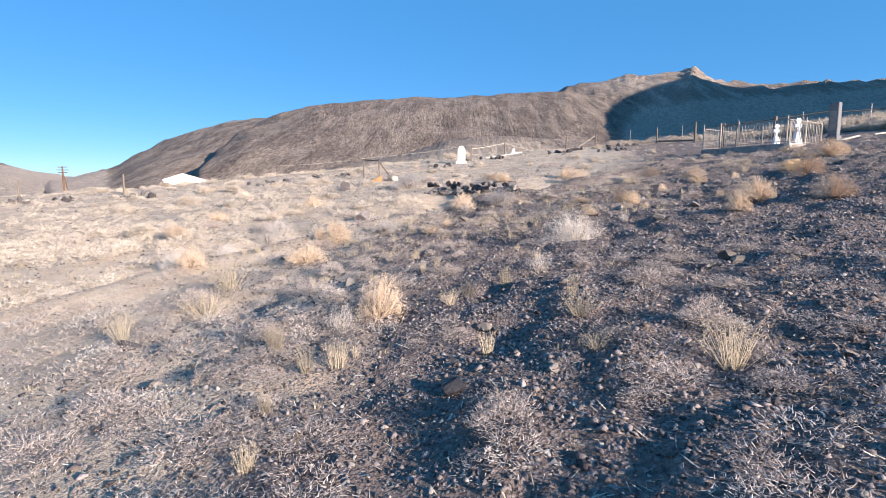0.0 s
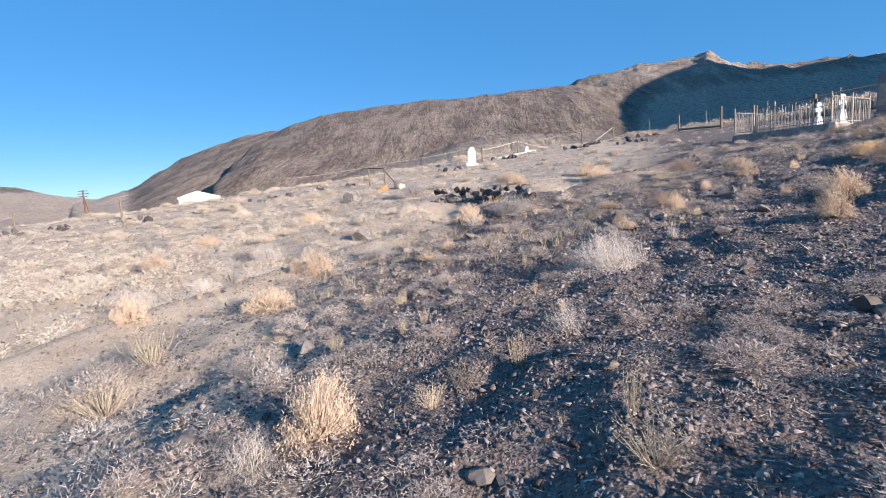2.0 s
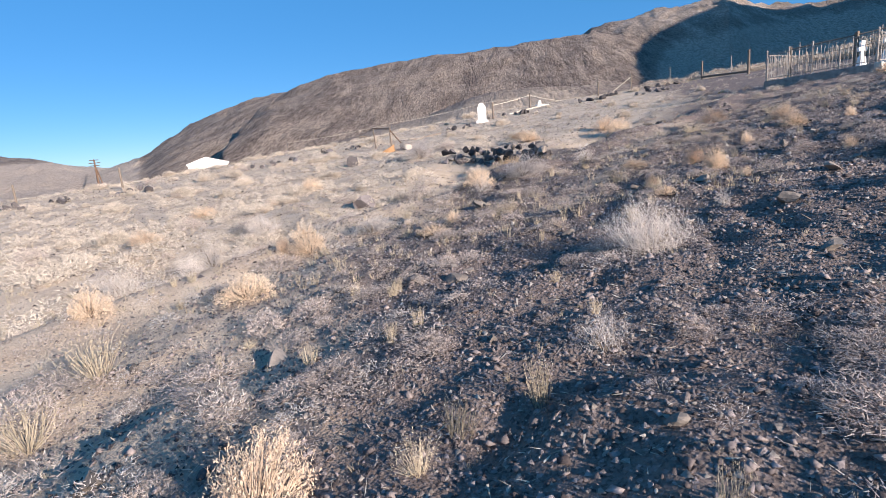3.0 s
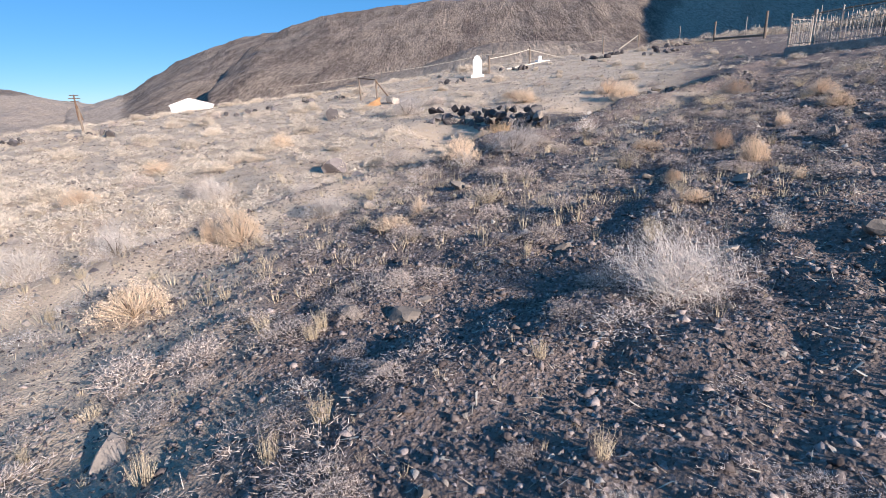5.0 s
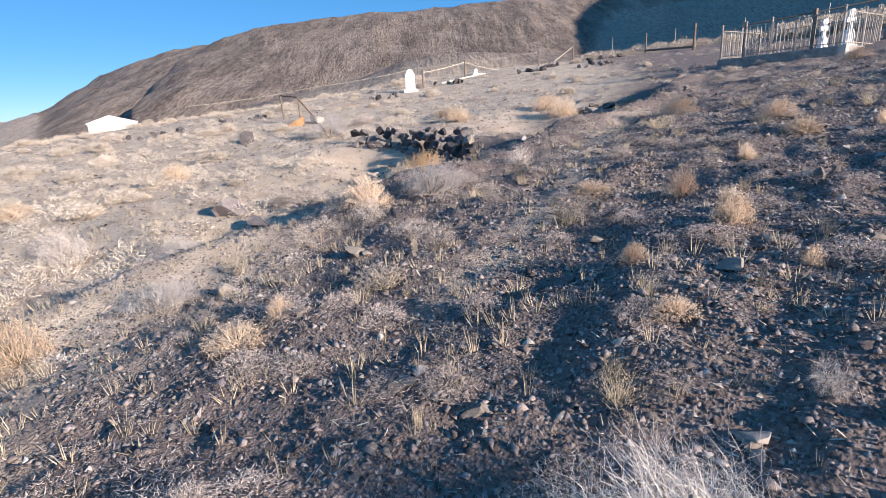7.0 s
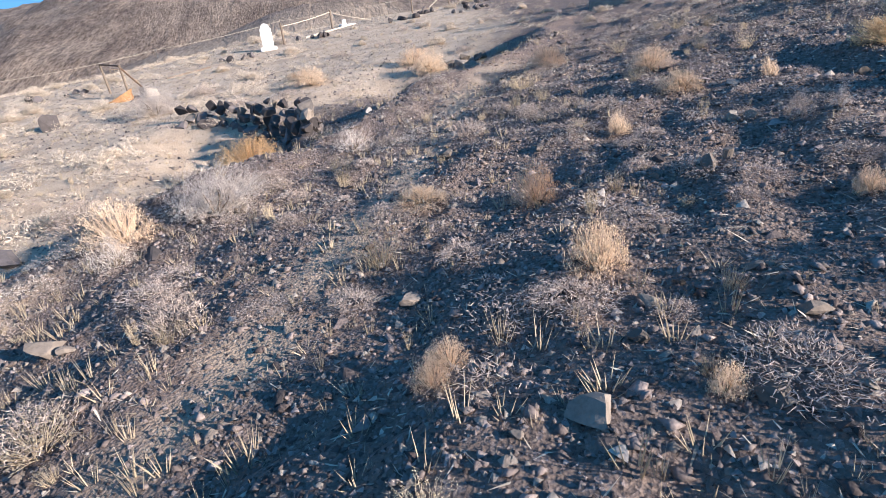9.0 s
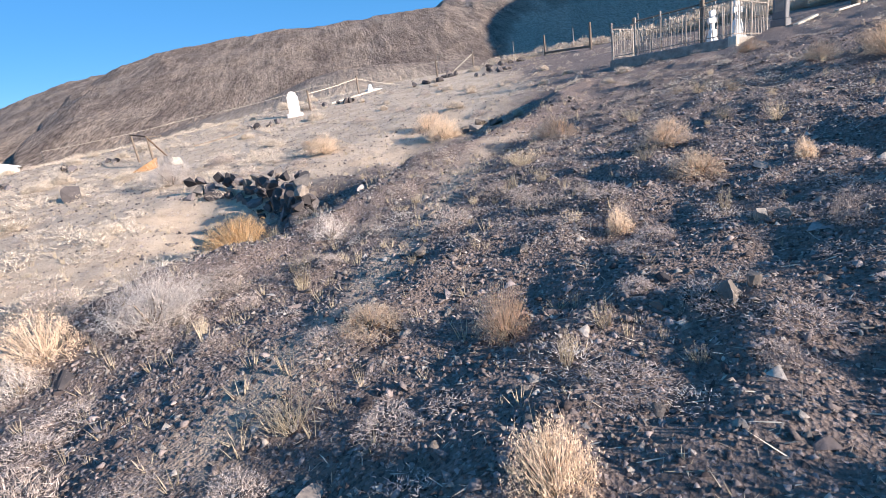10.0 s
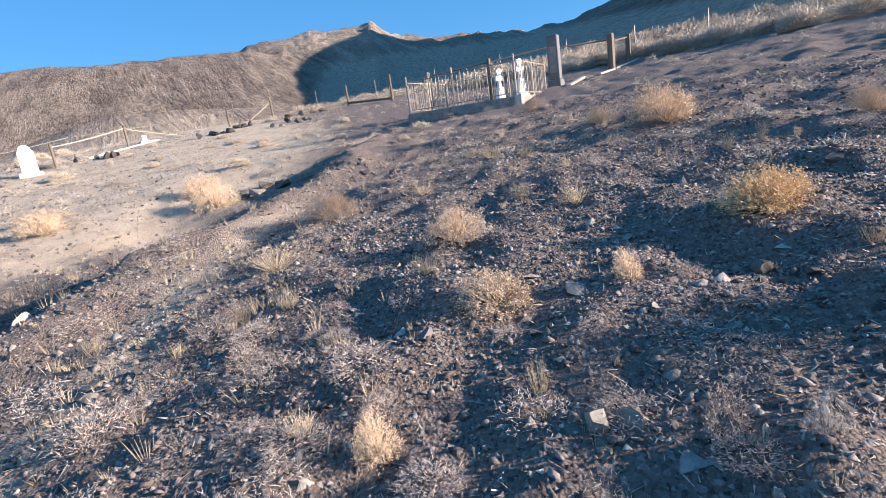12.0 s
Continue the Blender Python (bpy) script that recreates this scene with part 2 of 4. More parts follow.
def land(x, y):
    """The ground's height without its fine relief."""
    x, y = np.asarray(x, float), np.asarray(y, float)
    r, a = np.hypot(x, y), np.degrees(np.arctan2(x, y))
    cx, cy = np.clip(x, -22, 24), np.clip(y, -5, 48)
    u, v = cx / 10, cy / 20 - 0.5
    terms = [u ** i * v ** j for i in range(5) for j in range(5 - i)]
    near = sum(k * term for k, term in zip(SLOPE, terms))
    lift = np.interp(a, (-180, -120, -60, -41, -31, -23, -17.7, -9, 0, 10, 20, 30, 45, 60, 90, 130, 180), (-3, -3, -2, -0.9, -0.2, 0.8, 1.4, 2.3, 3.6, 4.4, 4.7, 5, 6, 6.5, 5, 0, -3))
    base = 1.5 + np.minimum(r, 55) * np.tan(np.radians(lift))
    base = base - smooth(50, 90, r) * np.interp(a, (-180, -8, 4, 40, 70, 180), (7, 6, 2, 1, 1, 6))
    z = near + (base - near) * smooth(30, 46, r)
    wide = rough(x / 55 + 3, y / 55, 5, 5)
    gully = 1 - np.abs(rough(x / 38 + 9, y / 38 + 4, 11, 4))
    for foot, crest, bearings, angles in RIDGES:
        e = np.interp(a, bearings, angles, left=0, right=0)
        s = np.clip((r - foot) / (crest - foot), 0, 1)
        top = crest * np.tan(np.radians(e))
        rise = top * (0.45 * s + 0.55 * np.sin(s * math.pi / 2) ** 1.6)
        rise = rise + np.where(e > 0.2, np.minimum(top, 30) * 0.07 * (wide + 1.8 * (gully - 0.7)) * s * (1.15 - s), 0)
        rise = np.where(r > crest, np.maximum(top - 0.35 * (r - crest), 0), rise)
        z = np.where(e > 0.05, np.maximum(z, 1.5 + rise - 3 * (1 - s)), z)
    # a sharp spur on the left-hand hill, with a gully under it
    off = (a - np.interp(r, (105, 170, 230, 300), (-28.2, -25.0, -22.0, -18.5))) * r * math.pi / 180 + 4 * rough(r / 40, a * 0, 17, 2)
    here = smooth(115, 150, r) * (1 - 0.6 * smooth(170, 240, r)) * (1 - smooth(240, 290, r))
    z = z + here * (7.5 * smooth(-5, 2, off) * np.exp(-(np.maximum(off, 0) / 28) ** 2) - 4.5 * np.exp(-((off + 9) / 9) ** 2))
    # crags along the high ridge
    crag = smooth(230, 300, r) * (1 - smooth(345, 380, r)) * smooth(14, 18, a) * (1 - smooth(44, 47, a))
    z = z + crag * 2.2 * (np.abs(rough(x / 13 + 2, y / 13, 81, 4)) - 0.45)
    return z


# ---- helpers of this scene ----
def part(name, bm, material, parent=None, label=""):
    """One mesh object from a bmesh, under a thing or a part."""
    me = bpy.data.meshes.new(name)
    bm.to_mesh(me)
    bm.free()
    me.materials.append(material)
    ob = new(name, me)
    ob.parent = parent
    return tagged(ob, label)


def thing(name, x, y, label, category, group="", kind="", sink=0.0, turn=0.0, z=None):
    """An empty at the base of a thing, on the ground."""
    ob = new(name)
    ob.matrix_world = pose(x, y, (float(surface(x, y)) - sink) if z is None else z, 0, 0, turn)
    return tagged(ob, label, category, group, kind)


def box(bm, sx, sy, sz, at=(0, 0, 0), turn=None, bevel=0.0, taper=1.0):
    """A box standing on its base at the place given; taper narrows its top."""
    made = bmesh.ops.create_cube(bm, size=1.0)["verts"]
    for v in made:
        k = taper if v.co.z > 0 else 1.0
        v.co = Vector((v.co.x * sx * k, v.co.y * sy * k, (v.co.z + 0.5) * sz))
    if bevel:
        edges = list({e for v in made for e in v.link_edges})
        made = list({v for f in bmesh.ops.bevel(bm, geom=edges, offset=bevel, segments=1, affect='EDGES')["faces"] for v in f.verts} | {v for v in made if v.is_valid})
    m = Matrix.Translation(at) @ (turn or Matrix())
    bmesh.ops.transform(bm, matrix=m, verts=[v for v in made if v.is_valid])
    return bm


def rod(bm, a, b, r, r2=None, sides=6, jitter=0.0):
    """A round bar from a to b."""
    a, b = Vector(a), Vector(b)
    q = (b - a).to_track_quat('Z', 'Y').to_matrix()
    rings = []
    for at, rad in ((a, r), (b, r if r2 is None else r2)):
        rings.append([bm.verts.new(at + q @ Vector((math.cos(6.2832 * k / sides) * rad * (1 + random.uniform(-jitter, jitter)), math.sin(6.2832 * k / sides) * rad * (1 + random.uniform(-jitter, jitter)), 0))) for k in range(sides)])
    for k in range(sides):
        bm.faces.new((rings[0][k], rings[0][(k + 1) % sides], rings[1][(k + 1) % sides], rings[1][k]))
    bm.faces.new(rings[0][::-1])
    bm.faces.new(rings[1])
    return bm


def rock(bm, sx, sy, sz, seed, at=(0, 0, 0), turn=None, cuts=2):
    """An angular stone: a ball of few faces, cut by flat planes."""
    rng = random.Random(seed)
    made = bmesh.ops.create_icosphere(bm, subdivisions=cuts, radius=0.5)["verts"]
    planes = [(Vector((rng.gauss(0, 1), rng.gauss(0, 1), rng.gauss(0, 1))).normalized(), rng.uniform(0.13, 0.34)) for _ in range(11)]
    for v in made:
        p = v.co.copy()
        for n, d in planes:
            over = p.dot(n) - d
            if over > 0:
                p -= n * over
        p += p.normalized() * rng.uniform(-0.008, 0.008)
        v.co = Vector((p.x * sx * 1.75, p.y * sy * 1.75, p.z * sz * 1.75))
    bmesh.ops.transform(bm, matrix=Matrix.Translation(at) @ (turn or Matrix()), verts=made)
    return bm


# ---- ground ----
HOLLOWS = ((-0.3, 20.4, 0.8, 0.5), (0.7, 19.1, 0.85, 0.65), (1.5, 17.9, 0.6, 0.6))
PITS = ((-3.75, 11.6, 1.0, 0.12), (-2.0, 14.7, 0.85, 0.1), (-2.3, 5.8, 0.55, 0.12))
BANK = ((-6.0, 6.0), (-3.5, 10.0), (-1.4, 12.7), (2.4, 15.3), (4.7, 17.7), (7.2, 19.2), (10.5, 24.0))


def surface(x, y):
    """The height of the ground with its hollows, bank and hummocks."""
    x, y = np.asarray(x, float), np.asarray(y, float)
    z = land(x, y)
    for hx, hy, wide, deep in HOLLOWS:
        z = z - deep * np.exp(-((x - hx) ** 2 + (y - hy) ** 2) / (wide * wide))
    for hx, hy, wide, deep in PITS:
        z = z - deep * np.exp(-(((x - hx) ** 2 + (y - hy) ** 2) / (wide * wide)) ** 2)
    # the graded ground beyond the bank lies a step lower
    for (ax, ay), (bx, by) in zip(BANK, BANK[1:]):
        ex, ey = bx - ax, by - ay
        long = math.hypot(ex, ey)
        s = ((x - ax) * ex + (y - ay) * ey) / long
        off = (-(x - ax) * ey + (y - ay) * ex) / long + 0.15 * np.sin(s * 1.7)
        within = smooth(-0.6, 0.6, s) * smooth(-0.6, 0.6, long - s)
        z = z + within * (0.2 * np.exp(-((off + 0.45) / 0.5) ** 2) - 0.34 * smooth(-0.1, 0.4, off) * (1 - smooth(2.5, 6, off)))
    r = np.hypot(x, y)
    fade = 1 - smooth(20, 60, r)
    stony = 0.3 + 0.7 * gravel_amount(x, y)
    swell = 0.085 - 0.055 * smooth(14, 24, r)
    z = z + fade * stony * (swell * rough(x / 1.3, y / 1.3, 21, 3) + 0.055 * rough(x / 0.48, y / 0.48, 31, 3))
    return z


def build_ground():
    bearings = np.radians(np.concatenate([np.arange(-180, -56, 4), np.arange(-56, 84, 0.22), np.arange(84, 180, 4)]))
    radii = np.concatenate([[0.15], np.arange(0.3, 26, 0.088)])
    far = [26.0]
    while far[-1] < 2600:
        far.append(far[-1] * 1.022 + 0.05)
    radii = np.concatenate([radii, far])
    a, r = np.meshgrid(bearings, radii)
    x, y = r * np.sin(a), r * np.cos(a)
    z = surface(x, y)
    deg = np.degrees(a)
    # rocks and brush break the hills' outline
    hill = smooth(70, 150, r)
    z = z + hill * np.minimum(r / 300, 1.5) * (1.1 * rough(x / 17, y / 17, 41, 4) + 0.5 * np.abs(rough(x / 5, y / 5, 51, 3)))
    # past the last ridge the plain falls away to the horizon
    verts = np.stack([x, y, z], -1).reshape(-1, 3)
    rows, cols = a.shape
    i = np.arange(rows - 1)[:, None] * cols
    j = np.arange(cols)[None, :]
    k = (j + 1) % cols
    faces = np.stack([i + j, i + k, i + cols + k, i + cols + j], -1).reshape(-1, 4)
    verts = np.vstack([verts, [[0, 0, float(surface(0, 0))]]])
    me = bpy.data.meshes.new("ground")
    me.from_pydata(verts.tolist(), [], faces[:, ::-1].tolist() + [[rows * cols, int(q), int((q + 1) % cols)][::-1] for q in range(cols)])
    me.materials.append(GROUND)
    gx, gy = verts[:, 0], verts[:, 1]
    gravel = gravel_amount(gx, gy)
    gr, ga = np.hypot(gx, gy), np.degrees(np.arctan2(gx, gy))
    lift = np.degrees(np.arctan2(verts[:, 2] - 1.5, gr))
    # this mask also lifts the colour of slopes lying in the ridge's shadow
    low = (1 - smooth(7.0, 10.5, lift)) * smooth(16, 23, ga) * (1 - smooth(55, 75, ga))
    high = smooth(8.5, 10.5, lift) * smooth(10, 18, ga) * 0.5 * (1 - smooth(40, 46, ga))
    grass_and_lift = np.clip(low + high + (1 - smooth(-36, -31, ga)) * (1 - smooth(1.4, 2.6, lift)) + 0.35 * smooth(-20, 0, ga) * (1 - smooth(4, 6, lift)), 0, 1)
    for name, values in (("gravel", gravel), ("hillside", smooth(48, 95, gr)), ("grass_and_lift", grass_and_lift)):
        me.attributes.new(name, 'FLOAT', 'POINT').data.foreach_set("value", values.astype(np.float32))
    me.shade_smooth()
    return tagged(new("ground", me), "dry stony hillside of tan soil and dark basalt gravel", "ground", kind="structure")


def gravel_amount(x, y):
    """How much of the soil is covered by dark gravel: much on the upper slope, little below it."""
    # a worn footpath of bare soil crosses the slope
    way = np.interp(y, (9.0, 10.8, 12.6, 14.4, 16.6, 18.5), (0.9, 2.2, 3.35, 4.25, 5.3, 7.2))
    worn = 0.5 * np.exp(-((x - way) / (0.55 + 0.1 * rough(y / 1.1, x * 0, 91, 2))) ** 2) * smooth(8, 10.5, y) * (1 - smooth(17.5, 19, y))
    v = smooth(-3.5, 1.0, x - 0.12 * (y - 5) + 0.8 * rough(x / 3, y / 3, 61, 3))
    return (1 - worn) * v * (1 - 0.75 * smooth(0, 7, y - 16 - 0.75 * np.maximum(x - 3, 0)) * smooth(-2, 4, 9 + y * 0.1 - x) - 0.25 * smooth(22, 34, y))


ground = build_ground()


# ---- graves ----
def tablet_headstone(x, y, turn):
    top = thing("headstone", x, y, "white marble tablet headstone with shouldered round top on a low base", "headstone", turn=turn)
    bm = bmesh.new()
    outline = [(-0.26, 0.0), (0.26, 0.0), (0.26, 0.80), (0.19, 0.86)]
    outline += [(0.19 * math.cos(q), 0.88 + 0.17 * math.sin(q)) for q in np.linspace(0, math.pi, 11)]
    outline += [(-0.19, 0.86), (-0.26, 0.80)]
    front = [bm.verts.new((px, -0.06, pz + 0.14)) for px, pz in outline]
    back = [bm.verts.new((px, 0.06, pz + 0.14)) for px, pz in outline]
    bm.faces.new(front)
    bm.faces.new(back[::-1])
    for k in range(len(front)):
        bm.faces.new((front[k], back[k], back[(k + 1) % len(front)], front[(k + 1) % len(front)]))
    bmesh.ops.recalc_face_normals(bm, faces=bm.faces)
    part("tablet", bm, MARBLE, top)
    part("base", box(bmesh.new(), 0.74, 0.34, 0.26, (0, 0, -0.12), bevel=0.02), MARBLE, top)
    return top


def wood_post(x, y, h, r=0.06, label="weathered grey wooden fence post standing in dry ground", lean=(0.0, 0.0), square=False, group="wooden posts"):
    """A weathered post with an uneven, split top."""
    bm = bmesh.new()
    if square:
        box(bm, r * 2, r * 2, h + 0.15, (0, 0, -0.15), pose(0, 0, 0, 0, 0, random.uniform(0, 40)), bevel=0.012)
    else:
        rod(bm, (0, 0, -0.15), (0, 0, h), r, r * 0.85, 8, 0.12)
    for v in bm.verts:
        if v.co.z > h * 0.9:
            v.co.z += random.uniform(-0.03, 0.03)
    ob = part("fence_post", bm, WOOD)
    ob.matrix_world = pose(x, y, float(surface(x, y)), lean[0], lean[1], random.uniform(0, 90))
    return tagged(ob, label, "fence post", group)


def rail(a, b, r, material, label, name="fence_rail", sag=0.0, square=None, category="rail"):
    """A rail or beam between two points; it can sag."""
    bm = bmesh.new()
    a, b = Vector(a), Vector(b)
    last, steps = None, 6 if sag else 2
    if square:
        q = (b - a).to_track_quat('X', 'Z').to_matrix().to_4x4()
        box(bm, (b - a).length, square[0], square[1], (0, 0, -square[1] / 2), bevel=min(square) * 0.15)
        bmesh.ops.transform(bm, matrix=Matrix.Translation((a + b) / 2) @ q, verts=bm.verts)
    else:
        # one continuous bar through all its bends
        q = (b - a).to_track_quat('Z', 'Y').to_matrix()
        for k in range(steps + 1):
            s = k / steps
            p = a.lerp(b, s) - Vector((0, 0, sag * 4 * s * (1 - s)))
            wide = r * random.uniform(0.9, 1.1)
            ring = [bm.verts.new(p + q @ Vector((math.cos(1.0472 * n) * wide, math.sin(1.0472 * n) * wide, 0))) for n in range(6)]
            if last is None:
                bm.faces.new(ring[::-1])
            else:
                for n in range(6):
                    bm.faces.new((last[n], last[(n + 1) % 6], ring[(n + 1) % 6], ring[n]))
            last = ring
        bm.faces.new(last)
    middle = (a + b) / 2
    bmesh.ops.translate(bm, verts=bm.verts, vec=-middle)
    ob = part(name, bm, material)
    ob.location = middle
    return tagged(ob, label, category)


def on(x, y, up=0.0):
    return Vector((x, y, float(surface(x, y)) + up))


tablet_headstone(1.36, 35.6, -8)
P1, P2, P3 = (2.1, 36.6), (4.85, 39.6), (9.9, 41.0)
for at, h in ((P1, 1.0), (P2, 1.0), (P3, 0.95)):
    wood_post(*at, h, 0.055)
rail(on(*P1, 0.85), on(*P2, 0.90), 0.02, PALE_WOOD, "bleached pole rail nailed between two grey posts", sag=0.05)
rail(on(*P2, 0.88), on(7.2, 40.4, 0.05), 0.016, PALE_WOOD, "fallen bleached pole leaning from a post to the ground", sag=0.04)
rail(on(-2.9, 32.6, 0.02), on(-1.2, 33.5, 0.02), 0.05, WOOD, "bleached timber edging lying on the ground", "timber_edging", square=(0.10, 0.07), category="timber")
rail(on(3.2, 37.6, 0.03), on(6.1, 40.0, 0.03), 0.05, PALE_WOOD, "pale timber edging of an old grave plot", "timber_edging", square=(0.10, 0.08), category="timber")


def small_marker(x, y):
    top = thing("grave_marker", x, y, "small white stone grave marker on a pale slab", "grave marker", turn=20)
    part("slab", box(bmesh.new(), 0.9, 0.4, 0.10, (0.2, 0, -0.02), bevel=0.015), MARBLE, top)
    part("stone", box(bmesh.new(), 0.26, 0.12, 0.28, (0, 0, 0.082), pose(0, 0, 0, 8, 0, 0), 0.03, 0.85), MARBLE, top)


small_marker(5.6, 40.3)


# the gate frame with its brace
def gate_frame():
    top = thing("old_gate_frame", -4.3, 30.4, "leaning gate frame of two thin poles, a crossbar and a brace", "gate frame")
    base = top.matrix_world.translation
    left, right = on(-4.75, 31.3) - base, on(-3.55, 29.3) - base
    a, b = left + Vector((-0.06, 0, 1.08)), right + Vector((-0.05, 0.05, 1.10))
    part("pole", rod(bmesh.new(), left - Vector((0, 0, 0.1)), a, 0.045, 0.035), WOOD, top)
    part("pole", rod(bmesh.new(), right - Vector((0, 0, 0.1)), b, 0.05, 0.04), WOOD, top)
    part("crossbar", rod(bmesh.new(), a, b, 0.03), RUST, top)
    part("brace", rod(bmesh.new(), b - Vector((0, 0, 0.05)), on(-2.75, 29.0) - base, 0.03), RUST, top)


gate_frame()


def trestle(x, y):
    top = thing("wooden_trestle", x, y, "low broken wooden trestle of pale slats", "trestle", turn=25)
    for k in range(4):
        part("slat", box(bmesh.new(), 0.05, 0.04, 0.42, (-0.3 + 0.2 * k, 0, -0.03), pose(0, 0, 0, 0, -6 + 4 * k, 0), 0.006), WOOD, top)
    part("rail", box(bmesh.new(), 0.75, 0.05, 0.05, (0, 0.05, 0.30), bevel=0.006), WOOD, top)


trestle(-8.3, 45.0)


# ---- the iron enclosure ----
K1, K2 = Vector((13.25, 26.0, 0)), Vector((15.25, 22.6, 0))
ALONG = (K2 - K1).normalized()
BACK = Vector((-ALONG.y, ALONG.x, 0))
DEEP, WIDE = 2.9, (K2 - K1).length
KERB_Z = float(surface(*K2.xy)) + 0.27


def kerb():
    top = thing("grave_kerb", *K1.xy, "low weathered concrete kerb round a fenced grave plot", "kerb", z=0.0)
    base = top.matrix_world.translation
    za = float(surface(*K1.xy)) + 0.34
    for name, a, b in (("front_kerb", K1, K2), ("side_kerb", K2, K2 + BACK * DEEP), ("side_kerb", K1, K1 + BACK * DEEP), ("rear_kerb", K1 + BACK * DEEP, K2 + BACK * DEEP)):
        bm = bmesh.new()
        d = (b - a).normalized()
        n = Vector((-d.y, d.x, 0)) * 0.11
        heights = [float(surface(*p.xy)) for p in (a, b)]
        tops = [za + (KERB_Z - za) * ((p - K1).dot(ALONG) / WIDE) for p in (a, b)]
        ring = []
        for p, low, high in ((a, heights[0], tops[0]), (b, heights[1], tops[1])):
            ring.append([bm.verts.new((*(p + off).xy, zz)) for off, zz in ((n, low - 0.3), (n, high), (-n, high), (-n, low - 0.3))])
        for k in range(4):
            bm.faces.new((ring[0][k], ring[0][(k + 1) % 4], ring[1][(k + 1) % 4], ring[1][k]))
        bm.faces.new(ring[0][::-1])
        bm.faces.new(ring[1])
        bmesh.ops.recalc_face_normals(bm, faces=bm.faces)
        bmesh.ops.bevel(bm, geom=list(bm.edges), offset=0.015, segments=1, affect='EDGES')
        bmesh.ops.translate(bm, verts=bm.verts, vec=-base)
        part(name, bm, CONCRETE, top)
    part("corner_block", box(bmesh.new(), 0.24, 0.24, 0.32, tuple(K2 + Vector((0, 0, KERB_Z - 0.30)) - base), pose(0, 0, 0, 0, 0, -59), 0.02), PALE_WOOD, top, "pale corner block")


def kerb_top(p):
    za = float(surface(*K1.xy)) + 0.34
    return za + (KERB_Z - za) * ((p - K1).dot(ALONG) / WIDE)


def fence_panel(name, a, b, pickets, posts, high=1.05, label=""):
    """One side of the iron fence: posts, two rails and pickets."""
    top = new(name)
    top.matrix_world = Matrix.Translation((a.x, a.y, kerb_top(a)))
    tagged(top, label or "weathered iron picket fence panel on a concrete kerb", "iron fence", "iron fence panels")
    step = b - a

    def foot(s):
        p = a + step * s
        return Vector((p.x - a.x, p.y - a.y, kerb_top(p) - kerb_top(a)))

    for s in posts:
        post = part("fence_post", rod(bmesh.new(), foot(s), foot(s) + Vector((0, 0, high + 0.12)), 0.032, 0.03, 8), IRON, top)
        cap = bmesh.new()
        bmesh.ops.create_icosphere(cap, subdivisions=1, radius=0.045)
        bmesh.ops.translate(cap, verts=cap.verts, vec=foot(s) + Vector((0, 0, high + 0.14)))
        part("finial", cap, IRON, post)
    for up in (0.10, high * 0.98):
        part("rail", rod(bmesh.new(), foot(0) + Vector((0, 0, up)), foot(1) + Vector((0, 0, up)), 0.016, None, 6), IRON, top)
    for k in range(pickets):
        s = (k + 0.5) / pickets
        tall = high + (0.0 if k % 2 else -0.12) + random.uniform(-0.01, 0.01)
        bm = rod(bmesh.new(), foot(s) + Vector((0, 0, 0.03)), foot(s) + Vector((random.uniform(-0.01, 0.01), 0, tall - 0.07)), 0.0095, None, 5)
        tip = foot(s) + Vector((0, 0, tall - 0.07))
        rod(bm, tip, tip + Vector((0, 0, 0.10)), 0.02, 0.003, 5)
        part("picket", bm, IRON, top)
    return top


kerb()
C3, C4 = K2 + BACK * DEEP, K1 + BACK * DEEP
front = fence_panel("iron_fence", K1, K2, 30, (0.0, 0.22, 0.44, 0.98))
fence_panel("iron_fence", K2, C3, 20, (0.5, 1.0))
fence_panel("iron_fence", K1, C4, 20, (0.5, 1.0))
fence_panel("iron_fence", C4, C3, 28, (0.33, 0.66))


def gate_scroll():
    """The crossed bars of the small gate in the front."""
    bm = bmesh.new()
    p, q = ALONG * (WIDE * 0.24), ALONG * (WIDE * 0.42)
    for a, b in ((p + Vector((0, 0, 0.2)), q + Vector((0, 0, 0.85))), (p + Vector((0, 0, 0.85)), q + Vector((0, 0, 0.2)))):
        rod(bm, a, b, 0.012, None, 5)
    part("gate_bars", bm, IRON, front)


gate_scroll()


